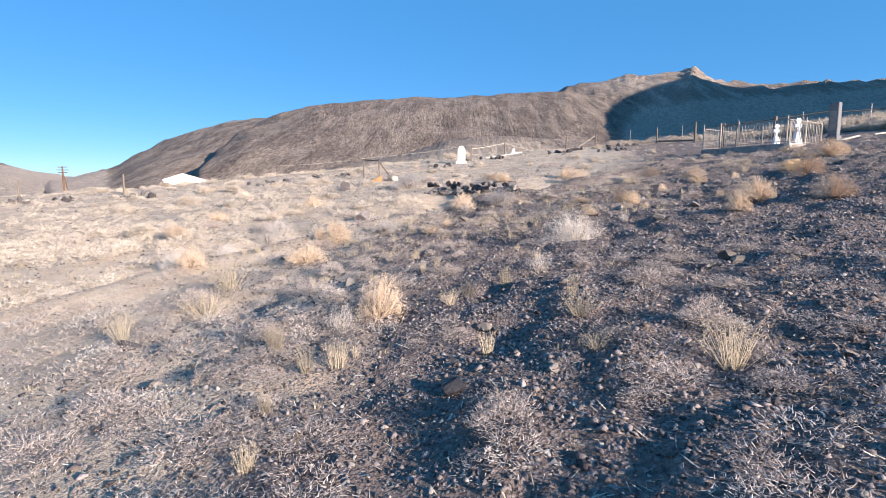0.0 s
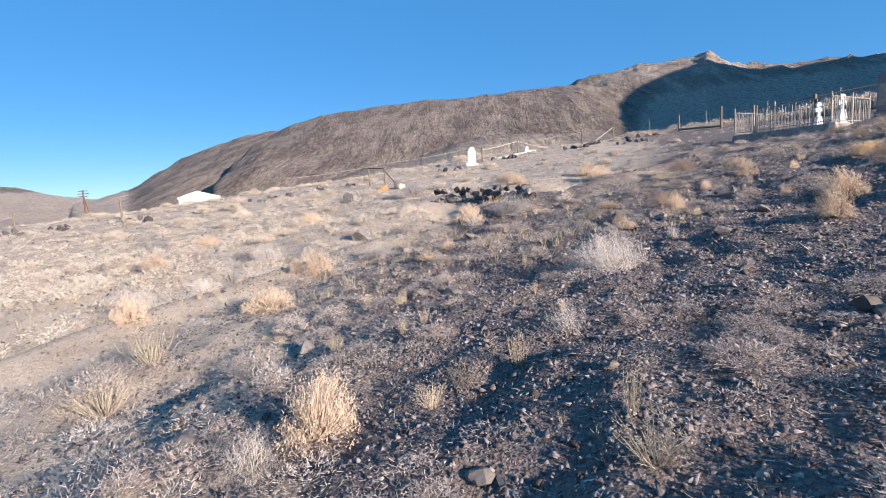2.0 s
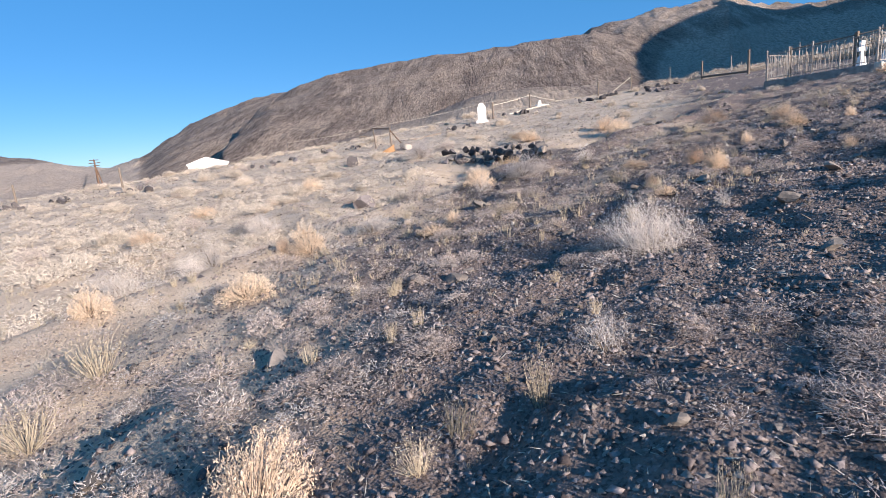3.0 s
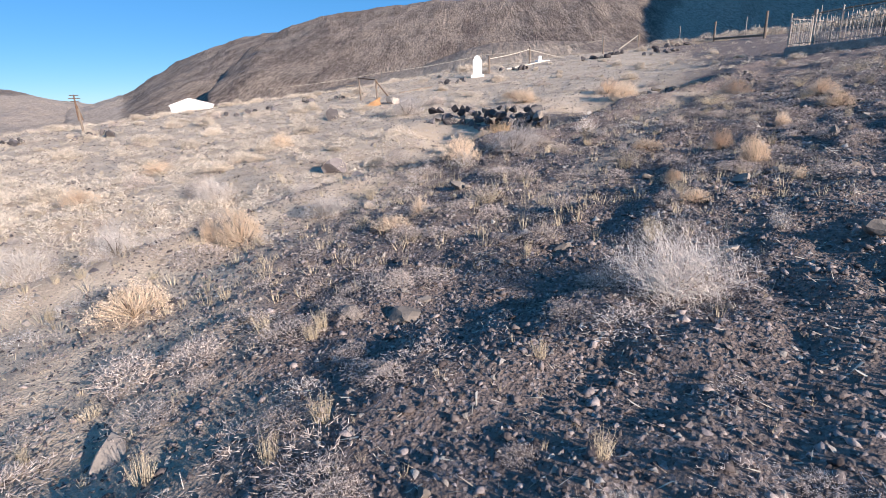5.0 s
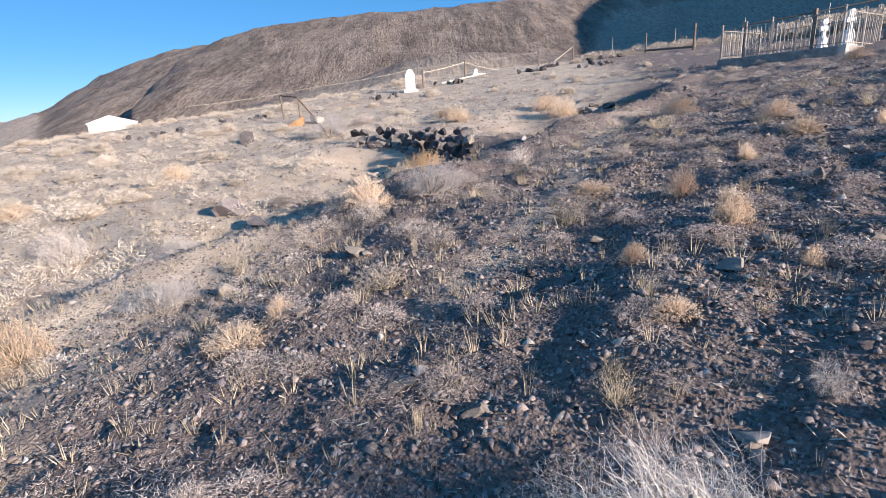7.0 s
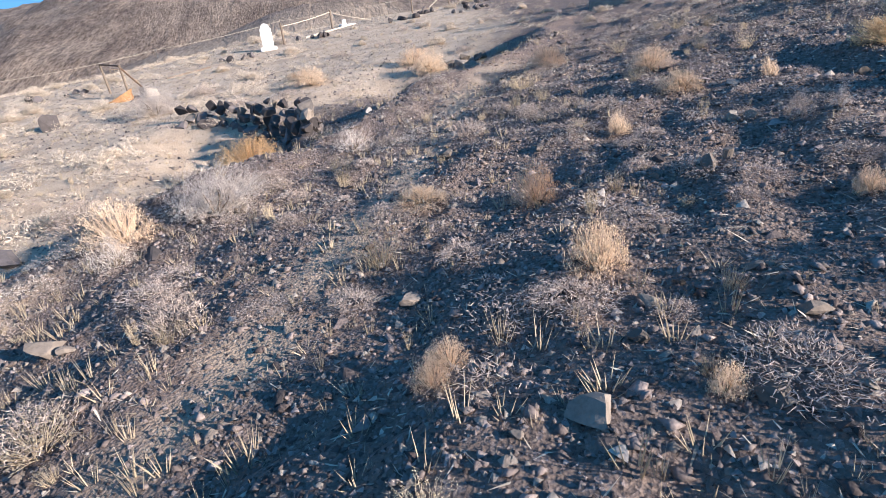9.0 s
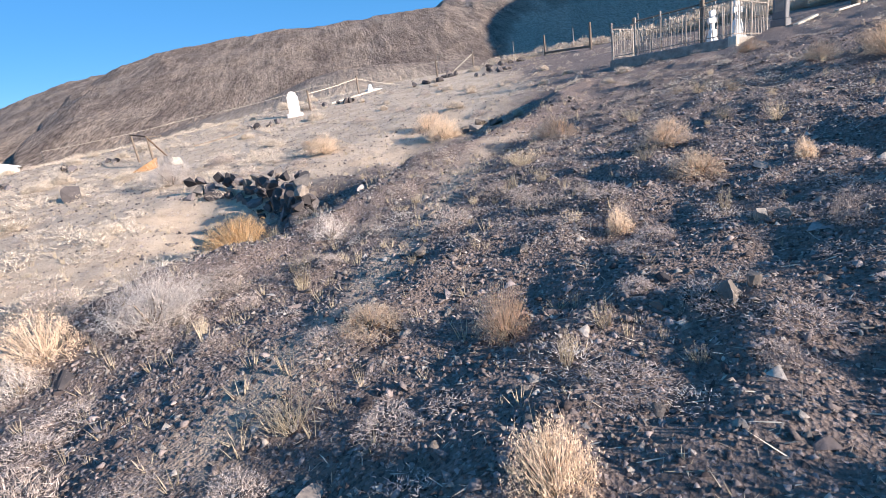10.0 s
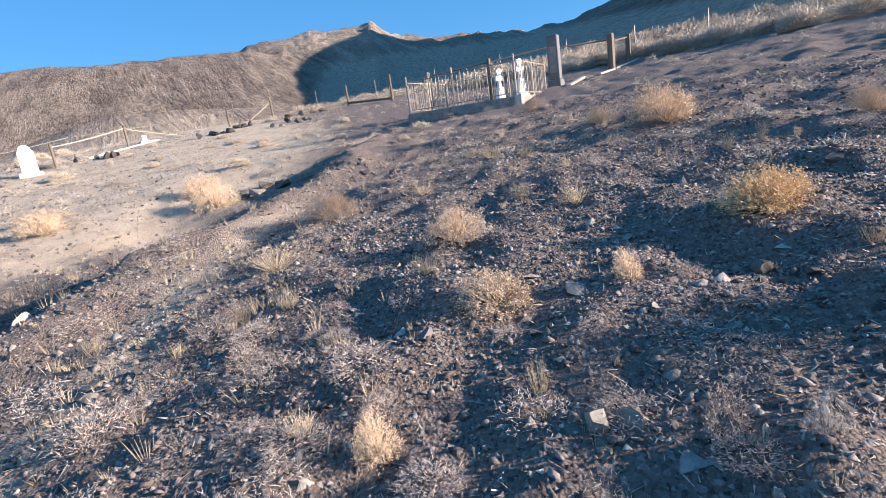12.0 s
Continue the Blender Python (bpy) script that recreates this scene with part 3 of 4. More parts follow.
def cross_monument(name, x, y, foot_z, high, label):
    """A white cross with flared arms on a stepped, tapering pedestal."""
    top = new(name)
    top.matrix_world = pose(x, y, foot_z, 0, 0, -8)
    tagged(top, label, "grave cross", "white crosses")
    k = high / 1.35
    part("plinth", box(bmesh.new(), 0.42 * k, 0.42 * k, 0.16 * k, bevel=0.015), MARBLE, top)
    part("pedestal", box(bmesh.new(), 0.34 * k, 0.32 * k, 0.52 * k, (0, 0, 0.16 * k), None, 0.02, 0.62), MARBLE, top)
    bm = bmesh.new()
    arm = [(0.06, 0.0), (0.05, 0.22), (0.06, 0.26), (0.14, 0.22), (0.155, 0.28), (0.155, 0.36), (0.14, 0.42), (0.06, 0.38), (0.06, 0.42), (0.11, 0.58), (0.07, 0.66), (0.0, 0.68)]
    shape = [(px, pz) for px, pz in arm] + [(-px, pz) for px, pz in arm[-2::-1]]
    front_v = [bm.verts.new((px * k, -0.06 * k, (pz + 0.66) * k)) for px, pz in shape]
    back_v = [bm.verts.new((px * k, 0.06 * k, (pz + 0.66) * k)) for px, pz in shape]
    bm.faces.new(front_v)
    bm.faces.new(back_v[::-1])
    for i in range(len(shape)):
        j = (i + 1) % len(shape)
        bm.faces.new((front_v[i], back_v[i], back_v[j], front_v[j]))
    bmesh.ops.recalc_face_normals(bm, faces=bm.faces)
    part("cross", bm, MARBLE, top)


cross_monument("cross_monument", 15.45, 23.75, float(surface(15.45, 23.75)) - 0.02, 1.18, "white marble cross on a pedestal inside the iron fence")
cross_monument("cross_monument", 16.65, 24.1, float(surface(16.65, 24.1)) - 0.02, 1.34, "taller white marble cross with worn pinkish pedestal")


def monument(x, y):
    top = thing("grave_monument", x, y, "tall grey granite headstone with a pointed top and base", "headstone", turn=-68, sink=0.05)
    part("base", box(bmesh.new(), 0.5, 0.38, 0.26, bevel=0.02), GREY_STONE, top)
    bm = bmesh.new()
    box(bm, 0.42, 0.26, 1.5, (0, 0, 0.26), bevel=0.02, taper=0.95)
    for v in bm.verts:
        if v.co.z > 1.6:
            v.co.z += 0.14 * (1 - abs(v.co.x) / 0.2)
    part("shaft", bm, GREY_STONE, top)
    bm = bmesh.new()
    box(bm, 0.28, 0.012, 0.9, (0, -0.124, 0.50))
    part("panel", bm, CONCRETE, top, "smooth inset panel")


monument(18.5, 24.3)

# wooden plot fence behind
PLOT = [(15.0, 27.4), (16.75, 25.9), (18.7, 24.75), (20.7, 23.6)]
for x, y in PLOT[:2]:
    wood_post(x, y, 1.5, 0.065, "dark wooden corner post of an old plot fence", square=True)
wood_post(*PLOT[3], 1.3, 0.10, "thick pale-edged wooden corner post of a plot fence", square=True)
wood_post(22.55, 24.3, 1.08, 0.085, "thick dark wooden post among dry brush", square=True)
for p, q in zip(PLOT, PLOT[1:]):
    up = 1.38 if p != PLOT[2] else 1.3
    rail(on(*p, up), on(*q, 1.38 if q != PLOT[3] else 1.12), 0.028, WOOD, "weathered wooden top rail of the plot fence")
rail(on(*PLOT[3], 1.05), on(22.55, 24.3, 0.98), 0.022, WOOD, "weathered wooden rail between two thick posts")
rail(on(17.9, 23.1, 0.06), on(19.0, 23.45, 0.10), 0.05, PALE_WOOD, "broken white-painted board lying on the ground", "board", square=(0.16, 0.07), category="board")
rail(on(19.3, 23.0, 0.05), on(20.6, 23.45, 0.08), 0.05, PALE_WOOD, "bleached board leaning at the foot of a post", "board", square=(0.14, 0.06), category="board")
rail(on(20.9, 23.6, 0.05), on(25.4, 25.2, 0.06), 0.05, PALE_WOOD, "long bleached plank edging on the slope", "board", square=(0.12, 0.06), category="board")

# posts beyond the headstone and the braced corner
wood_post(12.9, 43.2, 1.0, 0.06)
rail(on(12.9, 43.2, 0.95), on(11.6, 43.4, 0.1), 0.035, PALE_WOOD, "diagonal pale brace against a corner post")
wood_post(17.2, 41.2, 1.25, 0.065)
wood_post(18.2, 37.0, 1.45, 0.08)
rail(on(17.2, 41.2, 0.18), on(18.2, 37.0, 0.18), 0.06, WOOD, "low weathered timber between two posts", square=(0.1, 0.12))
wood_post(-17.5, 28.0, 1.1, 0.05)
wood_post(-22.5, 27.0, 1.0, 0.05)


# ---- wire fence on the slope ----
def steel_post(x, y, h):
    top = thing("steel_fence_post", x, y, "thin galvanised steel post of a wire fence", "fence post", "wire fence posts")
    bm = bmesh.new()
    box(bm, 0.032, 0.010, h + 0.1, (0, 0, -0.1))
    box(bm, 0.010, 0.03, h + 0.1, (0, 0.02, -0.1))
    part("post", bm, GALVANISED, top)
    for k in range(4):
        part("clip", box(bmesh.new(), 0.06, 0.02, 0.015, (0, -0.016, 0.3 + 0.26 * k)), GALVANISED, top)


WIRE = [(11.2, 46.5), (14.0, 47.0), (17.0, 46.5), (19.6, 42.0), (21.6, 37.6), (23.2, 33.2), (24.4, 29.4), (25.2, 26.0), (24.9, 22.4), (24.6, 18.6), (25.2, 14.0), (26.0, 9.0)]
for x, y in WIRE:
    steel_post(x, y, 1.35)
for p, q in zip(WIRE, WIRE[1:]):
    for up in (0.45, 0.85, 1.25):
        rail(on(*p, up), on(*q, up), 0.004, GALVANISED, "sagging galvanised fence wire", "fence_wire", sag=0.05, category="wire")
FAR_WIRE = [(-14, 43), (-6, 46), (2, 47.5), (11.2, 46.5)]
for p, q in zip(FAR_WIRE, FAR_WIRE[1:]):
    rail(on(*p, 0.9), on(*q, 0.9), 0.011, PALE_WOOD, "thin pale rail line along the crest", "fence_rail", sag=0.12)
for x, y in FAR_WIRE[:-1]:
    steel_post(x, y, 1.0)


# ---- building and pylon on the plain ----
def shed():
    bx, by = -55.0, 107.9
    z = float(land(bx, by)) - 0.5
    top = thing("white_shed", bx, by, "long low white shed with a shallow gable roof", "building", turn=27, z=z)
    floor_z = 1.55 + 120 * math.tan(radians(0.0)) - z
    bm = bmesh.new()
    box(bm, 7.4, 14.0, floor_z + 1.9, (0, 0, 0))
    part("wall", bm, WHITEWASH, top)
    bm = bmesh.new()
    ring = []
    for yy in (-7.2, 7.2):
        ring.append([bm.verts.new((px, yy, pz + floor_z + 1.9)) for px, pz in ((-3.95, -0.05), (-0.3, 1.2), (3.95, -0.05), (3.95, -0.25), (-0.3, 0.98), (-3.95, -0.25))])
    for k in range(6):
        bm.faces.new((ring[0][k], ring[0][(k + 1) % 6], ring[1][(k + 1) % 6], ring[1][k]))
    bm.faces.new(ring[0][::-1])
    bm.faces.new(ring[1])
    bmesh.ops.recalc_face_normals(bm, faces=bm.faces)
    part("roof", bm, WHITEWASH, top)
    bm = bmesh.new()
    ring = [[bm.verts.new((px, yy, pz + floor_z + 1.9)) for px, pz in ((-3.7, -0.1), (-0.3, 1.05), (3.7, -0.1))] for yy in (-6.99, 6.99)]
    for k in range(3):
        bm.faces.new((ring[0][k], ring[0][(k + 1) % 3], ring[1][(k + 1) % 3], ring[1][k]))
    bm.faces.new(ring[0][::-1])
    bm.faces.new(ring[1])
    bmesh.ops.recalc_face_normals(bm, faces=bm.faces)
    part("gable", bm, WHITEWASH, top)


shed()


def pylon(x, y, h):
    z = float(land(x, y))
    top = thing("power_pole", x, y, "distant dark wooden power pole with crossarms", "power pole", z=z)
    high = h - z
    part("pole", rod(bmesh.new(), (0, 0, -1), (0, 0, high), 0.32, 0.2, 8), RUST, top)
    part("pole", rod(bmesh.new(), (1.6, 0, -1), (0.3, 0, high * 0.62), 0.2, 0.15, 8), RUST, top)
    for up, wide in ((0.97, 1.5), (0.86, 1.9), (0.76, 1.5)):
        part("crossarm", rod(bmesh.new(), (-wide, 0, high * up), (wide, 0, high * up), 0.13), RUST, top)


pylon(-120.0, 160.0, 8.6)


# ---- stones ----
def stone(x, y, size, seed, material, label, name="stone", tall=0.6, sink=0.25, group="loose stones"):
    bm = rock(bmesh.new(), size, size * random.uniform(0.65, 0.95), size * tall, seed)
    ob = part(name, bm, material)
    ob.matrix_world = pose(x, y, float(surface(x, y)) + size * tall * (0.5 - sink), random.uniform(-18, 18), random.uniform(-18, 18), random.uniform(0, 360))
    return tagged(ob, label, "stone", group)


WALL = ((-1.2, 22.0), (-0.05, 21.35), (1.0, 20.5), (1.85, 19.2), (2.25, 17.8), (2.25, 16.6))


def rock_wall():
    """Dark basalt blocks of a dry wall that curves round the uphill side of a sunken pit."""
    rng = random.Random(5)
    ends = [Vector(p) for p in WALL]
    for level in range(5):
        count = (26, 27, 27, 25, 16)[level]
        for k in range(count):
            s = min(max((k + 0.5 + rng.uniform(-0.3, 0.3)) / count, 0), 0.999) * (len(ends) - 1)
            i = int(s)
            along = (ends[i + 1] - ends[i]).normalized()
            away = Vector((-along.y, along.x))
            p = ends[i].lerp(ends[i + 1], s - i) + away * (0.10 * level + rng.uniform(-0.09, 0.09))
            size = rng.uniform(0.25, 0.42) * (1.0 if level < 3 else 0.8)
            floor_z = float(land(*p)) - 0.64 + 0.19 * level + rng.uniform(-0.04, 0.05)
            if level > 3 and s > 4.0 or level > 2 and s < 0.5:
                continue
            # some upper stones take a paler colour for the sun on the wall's top
            pale = level > 2 and rng.random() < 0.2
            bm = rock(bmesh.new(), size, size * rng.uniform(0.6, 0.85), size * rng.uniform(0.6, 0.85), 300 + 40 * level + k)
            ob = part("stone_block", bm, FIELDSTONE if pale else BASALT)
            ob.matrix_world = pose(p.x, p.y, floor_z + 0.14, rng.uniform(-16, 16), rng.uniform(-16, 16), math.degrees(math.atan2(along.y, along.x)) + rng.uniform(-25, 25))
            tagged(ob, "paler stone on the pit's dry wall, for its sunlit top" if pale else "dark angular basalt block in a curved pit wall", "stone block", "stone blocks of the pit wall")


rock_wall()
# pale stones on the wall, whose colour also stands for its sunlit tops
for k, (x, y, s) in enumerate(((0.35, 21.35, 0.42), (2.3, 19.1, 0.42), (2.65, 17.6, 0.34), (2.5, 18.6, 0.3), (3.5, 16.2, 0.26))):
    stone(x, y, s, 900 + k, PALE_ROCK, "pale stone on top of the pit wall", "lichened_stone", 0.5, 0.2, "pale stones")
stone(-3.55, 28.9, 0.95, 950, RUSTSTONE, "orange-brown slab of stone beside the gate frame", "stone_slab", 0.5, 0.3)
stone(-2.75, 28.8, 0.6, 951, PALE_ROCK, "pale yellowish stone beside the gate frame", "pale_stone", 0.8, 0.2)
stone(-4.8, 25.6, 0.6, 952, BASALT, "dark round boulder in dry grass", "boulder", 0.8, 0.2)
stone(-2.33, 16.2, 0.55, 953, BASALT, "brown boulder on the rim of a hollow", "boulder", 0.75, 0.2)
stone(-1.55, 15.2, 0.40, 954, BASALT, "dark stone lying in a shaded hollow", "boulder", 0.6, 0.2)
stone(6.02, 11.5, 0.13, 955, PALE_ROCK, "pale angular stone lying on the gravel", "pale_stone", 0.8, 0.2)
stone(6.12, 11.4, 0.09, 956, PALE_ROCK, "pale angular stone lying on the gravel", "pale_stone", 0.6, 0.2)
stone(3.88, 9.68, 0.08, 957, PALE_ROCK, "pale angular stone lying on the gravel", "pale_stone", 0.6, 0.2)
stone(4.3, 9.2, 0.13, 958, FIELDSTONE, "reddish flat stone tilted in the gravel", "stone", 0.4, 0.15)
stone(-0.06, 7.56, 0.15, 959, FIELDSTONE, "brown stone lying on the gravel", "stone", 0.6, 0.2)
stone(0.32, 7.48, 0.18, 960, FIELDSTONE, "brown flat stone resting on another", "stone", 0.5, 0.15)
stone(3.31, 7.5, 0.15, 961, FIELDSTONE, "reddish-brown angular stone on the gravel", "stone", 0.8, 0.15)
stone(2.96, 6.46, 0.14, 962, FIELDSTONE, "reddish-brown angular stone on the gravel", "stone", 0.7, 0.15)
stone(3.0, 5.13, 0.14, 963, FIELDSTONE, "brown angular stone on the gravel", "stone", 0.7, 0.15)
stone(5.1, 10.68, 0.12, 964, FIELDSTONE, "grey split stone standing in the gravel", "stone", 0.9, 0.15)
stone(5.25, 10.72, 0.09, 965, FIELDSTONE, "grey split stone standing in the gravel", "stone", 1.0, 0.15)
for x, y, n, seed in ((-10.1, 30.1, 8, 1), (-7.3, 32.3, 10, 2), (11.9, 36.0, 8, 3), (8.4, 37.6, 9, 4), (-15.8, 26.5, 7, 5), (-19.2, 26.3, 6, 6), (-21.5, 25.3, 6, 7), (0.2, 34.2, 7, 8), (4.1, 36.9, 8, 9), (10.4, 38.9, 7, 10), (13.6, 39.8, 6, 11), (7.6, 22.9, 6, 12)):
    rng = random.Random(seed)
    for k in range(n):
        stone(x + rng.gauss(0, 0.55), y + rng.gauss(0, 0.35), rng.uniform(0.16, 0.38), seed * 50 + k, BASALT if seed != 12 else FIELDSTONE, "dark basalt stone in a low heap" if seed != 12 else "grey stone in a small heap on the slope", "heap_stone", 0.8, 0.2, "heap of stones")
STONES = (
    (2.53, 7.75, 0.06),
    (2.16, 7.04, 0.06),
    (-0.88, 7.66, 0.06),
    (4.56, 12.23, 0.06),
    (4.3, 8.42, 0.1),
    (2.42, 5.4, 0.07),
    (2.53, 7.8, 0.08),
    (1.55, 8.32, 0.06),
    (2.56, 7.83, 0.08),
    (1.51, 8.32, 0.08),
    (3.65, 9.43, 0.06),
    (3.0, 9.12, 0.04),
    (4.11, 9.73, 0.05),
    (3.82, 8.92, 0.08),
    (3.18, 9.94, 0.05),
    (4.46, 8.85, 0.06),
    (1.74, 12.98, 0.11),
    (0.46, 4.08, 0.08),
    (0.56, 4.02, 0.05),
    (0.48, 2.75, 0.08),
    (-2.01, 2.69, 0.08),
    (-1.07, 6.36, 0.14),
    (-1.31, 4.72, 0.13),
    (-1.5, 5.05, 0.13),
)
for k, (x, y, s) in enumerate(STONES):
    stone(x, y, 1.5 * s, k, FIELDSTONE, "flat grey-brown stone lying on the gravel", tall=0.5)
rng = random.Random(77)
for k in range(170):
    x, y = rng.uniform(-4, 11), rng.uniform(1.5, 20)
    if rng.random() < 0.25 + 0.75 * float(gravel_amount(x, y)):
        stone(x, y, 0.07 + 0.12 * rng.random() ** 3, 2000 + k % 40, FIELDSTONE if k % 3 else BASALT, "small angular stone lying on the gravel", tall=0.55)


# ---- dry plants ----
def blades(count, radius, high, lean, thick, seed, forks=0, curl=0.2, dome=False, light=False, inner=(0.05, 0.62), heads=0):
    """Many thin tapering stems: from one root, or as the shell of a dome. Light stems have one joint fewer."""
    rng = random.Random(seed)
    verts, faces = [], []

    def stem(a, b, c, r, plain):
        first = len(verts)
        rings = ((a, r),) if plain else ((a, r), (b, r * 0.75))
        for p, rad in rings:
            for q in range(3):
                verts.append((p.x + rad * math.cos(q * 2.094), p.y + rad * math.sin(q * 2.094), p.z + (0.4 * rad if q == 1 else 0)))
        verts.append(tuple(c))
        end = len(verts) - 1
        for q in range(3):
            n = (q + 1) % 3
            if not plain:
                faces.append((first + q, first + n, first + 3 + n, first + 3 + q))
            faces.append((end - 3 + q, end - 3 + n, end))

    lumps = [(Vector((rng.gauss(0, 1), rng.gauss(0, 1), abs(rng.gauss(0, 0.8)))).normalized(), rng.uniform(0.1, 0.3)) for _ in range(5)]
    for _ in range(count):
        az = rng.uniform(0, 6.2832)
        out = math.sqrt(rng.random())
        if dome:
            el = math.asin(rng.uniform(0.02, 1.0))
            way = Vector((math.cos(az) * math.cos(el), math.sin(az) * math.cos(el), math.sin(el)))
            reach = rng.uniform(0.62, 0.95) + sum(k * max(0, way.dot(n)) ** 4 for n, k in lumps)
            end = Vector((way.x * radius, way.y * radius, way.z * high)) * reach
            root = end * rng.uniform(*inner) + Vector((rng.gauss(0, 0.06), rng.gauss(0, 0.06), 0))
            root.z = max(0.0, root.z * 0.8)
        else:
            root = Vector((math.cos(az) * out * radius * (1 - lean), math.sin(az) * out * radius * (1 - lean), -0.01))
            end = root + Vector((math.cos(az) * out * radius * lean + rng.gauss(0, 0.10) * high, math.sin(az) * out * radius * lean + rng.gauss(0, 0.10) * high, high * rng.uniform(0.35, 1.0)))
        long = (end - root).length
        mid = root.lerp(end, 0.55) + Vector((rng.gauss(0, curl), rng.gauss(0, curl), abs(rng.gauss(0, curl)))) * long * 0.5
        stem(root, mid, end, thick, light)
        for _ in range(forks):
            p = mid.lerp(end, rng.uniform(0.2, 0.95))
            w = Vector((rng.gauss(0, 1), rng.gauss(0, 1), rng.gauss(0.35, 0.9))).normalized()
            stem(p, p, p + w * rng.uniform(0.10, 0.24) * (radius + high) * 0.5, thick * 0.7, True)
        for _ in range(heads):
            p = mid.lerp(end, rng.uniform(0.3, 1.1)) + Vector((rng.gauss(0, 0.05), rng.gauss(0, 0.05), rng.gauss(0, 0.05)))
            w = Vector((rng.gauss(0, 1), rng.gauss(0, 1), rng.gauss(0.3, 0.8))).normalized()
            stem(p, p, p + w * rng.uniform(0.03, 0.07), rng.uniform(0.012, 0.024), True)
    return verts, faces


def tangle(seed, mains=24, thick=0.014, spread=0.75, crook=0.42):
    """A dead bush: crooked branches from one root that fork again and again, to a dome of radius and height 1."""
    rng = random.Random(seed)
    verts, faces = [], []

    def ring(p, r):
        first = len(verts)
        for q in range(3):
            verts.append((p.x + r * math.cos(q * 2.094), p.y + r * math.sin(q * 2.094), p.z + (0.5 * r if q == 1 else 0)))
        return first

    def grow(p, way, r, level):
        last = ring(p, r)
        for step in range(5 - level):
            way = (way + Vector((rng.gauss(0, crook), rng.gauss(0, crook), rng.gauss(0.04, 0.76 * crook)))).normalized()
            p = p + way * rng.uniform(0.12, 0.22) * (1 - 0.18 * level)
            if p.z < 0.02:
                p.z = 0.02
                way.z = abs(way.z)
            r *= 0.82
            here = ring(p, r)
            for q in range(3):
                n = (q + 1) % 3
                faces.append((last + q, last + n, here + n, here + q))
            last = here
            if level < 3 and p.length < 1.1:
                for _ in range(2 if level else 1):
                    if rng.random() < 0.8:
                        side = (way + Vector((rng.gauss(0, 0.9), rng.gauss(0, 0.9), rng.gauss(0.15, 0.6)))).normalized()
                        grow(p.copy(), side, r * 0.72, level + 1)
            if p.length > 1.15:
                break

    for _ in range(mains):
        az = rng.uniform(0, 6.2832)
        up = rng.uniform(0.12, 1.3)
        grow(Vector((rng.gauss(0, 0.06), rng.gauss(0, 0.06), 0)), Vector((math.cos(az) * spread, math.sin(az) * spread, up)).normalized(), thick, 0)
    return verts, faces


def cushion(seed, count, thick, long=(0.10, 0.26)):
    """A low mat plant: short crooked twigs all over a lumpy dome of radius and height 1."""
    rng = random.Random(seed)
    verts, faces = [], []
    lumps = [(Vector((rng.gauss(0, 1), rng.gauss(0, 1), abs(rng.gauss(0, 0.6)))).normalized(), rng.uniform(-0.35, 0.35)) for _ in range(9)]
    for _ in range(count):
        az, up = rng.uniform(0, 6.2832), rng.random() ** 1.2
        way = Vector((math.cos(az) * math.sqrt(1 - up * up), math.sin(az) * math.sqrt(1 - up * up), up))
        reach = rng.uniform(0.5, 1.0) * (0.9 + sum(k * max(0, way.dot(n)) ** 6 for n, k in lumps))
        p = way * reach
        d = (way * rng.uniform(0.2, 1.0) + Vector((rng.gauss(0, 0.6), rng.gauss(0, 0.6), rng.gauss(0.25, 0.4)))).normalized() * rng.uniform(*long)
        side = d.cross(Vector((rng.gauss(0, 1), rng.gauss(0, 1), rng.gauss(0, 1)))).normalized() * thick * rng.uniform(0.6, 1.3)
        other = d.normalized().cross(side)
        first = len(verts)
        verts += [tuple(p + side), tuple(p - 0.5 * side + 0.87 * other), tuple(p - 0.5 * side - 0.87 * other), tuple(p + d)]
        faces += [(first, first + 1, first + 3), (first + 1, first + 2, first + 3), (first + 2, first, first + 3)]
    return verts, faces


def plant_mesh(name, made, material):
    me = bpy.data.meshes.new(name)
    me.from_pydata(made[0], [], made[1])
    me.materials.append(material)
    return me


KINDS = {
    # name: material, meshes of unit radius and height, label, category
    "straw": (STRAW_MAT, [plant_mesh("twigs", blades(260, 1, 1, 0.5, 0.0085, s, 4, 0.2, True, heads=6), STRAW_MAT) for s in (1, 2, 3)], "straw-coloured dry bush of fine dense twigs", "bush"),
    "yellow": (YELLOW_MAT, [plant_mesh("twigs", blades(520, 1, 1, 0.5, 0.011, s, 2, 0.08, True, heads=6), YELLOW_MAT) for s in (4, 5)], "yellow rounded rabbitbrush in dry gravel", "bush"),
    "pale": (PALE_MAT, [plant_mesh("twigs", tangle(s, 16, 0.011, 0.8, 0.55), PALE_MAT) for s in (6, 7, 8)], "bleached grey-white spiny dead bush", "bush"),
    "grass": (GRASS_MAT, [plant_mesh("blades", blades(62, 1, 1, 0.5, 0.014, s, 2, 0.2, heads=2), GRASS_MAT) for s in (9, 10, 11, 19)], "upright tuft of dry straw-coloured stalks", "grass tuft"),
    "mat": (MAT_MAT, [plant_mesh("twigs", cushion(s, 900, 0.011, (0.08, 0.22)), MAT_MAT) for s in (12, 13, 14, 15)], "low grey-brown mat of dry twigs", "low shrub"),
    "sage": (SAGE_MAT, [plant_mesh("twigs", cushion(s, 1000, 0.022, (0.18, 0.42)), SAGE_MAT) for s in (16, 17, 18)], "tall pale tan sagebrush on the slope", "sagebrush"),
}
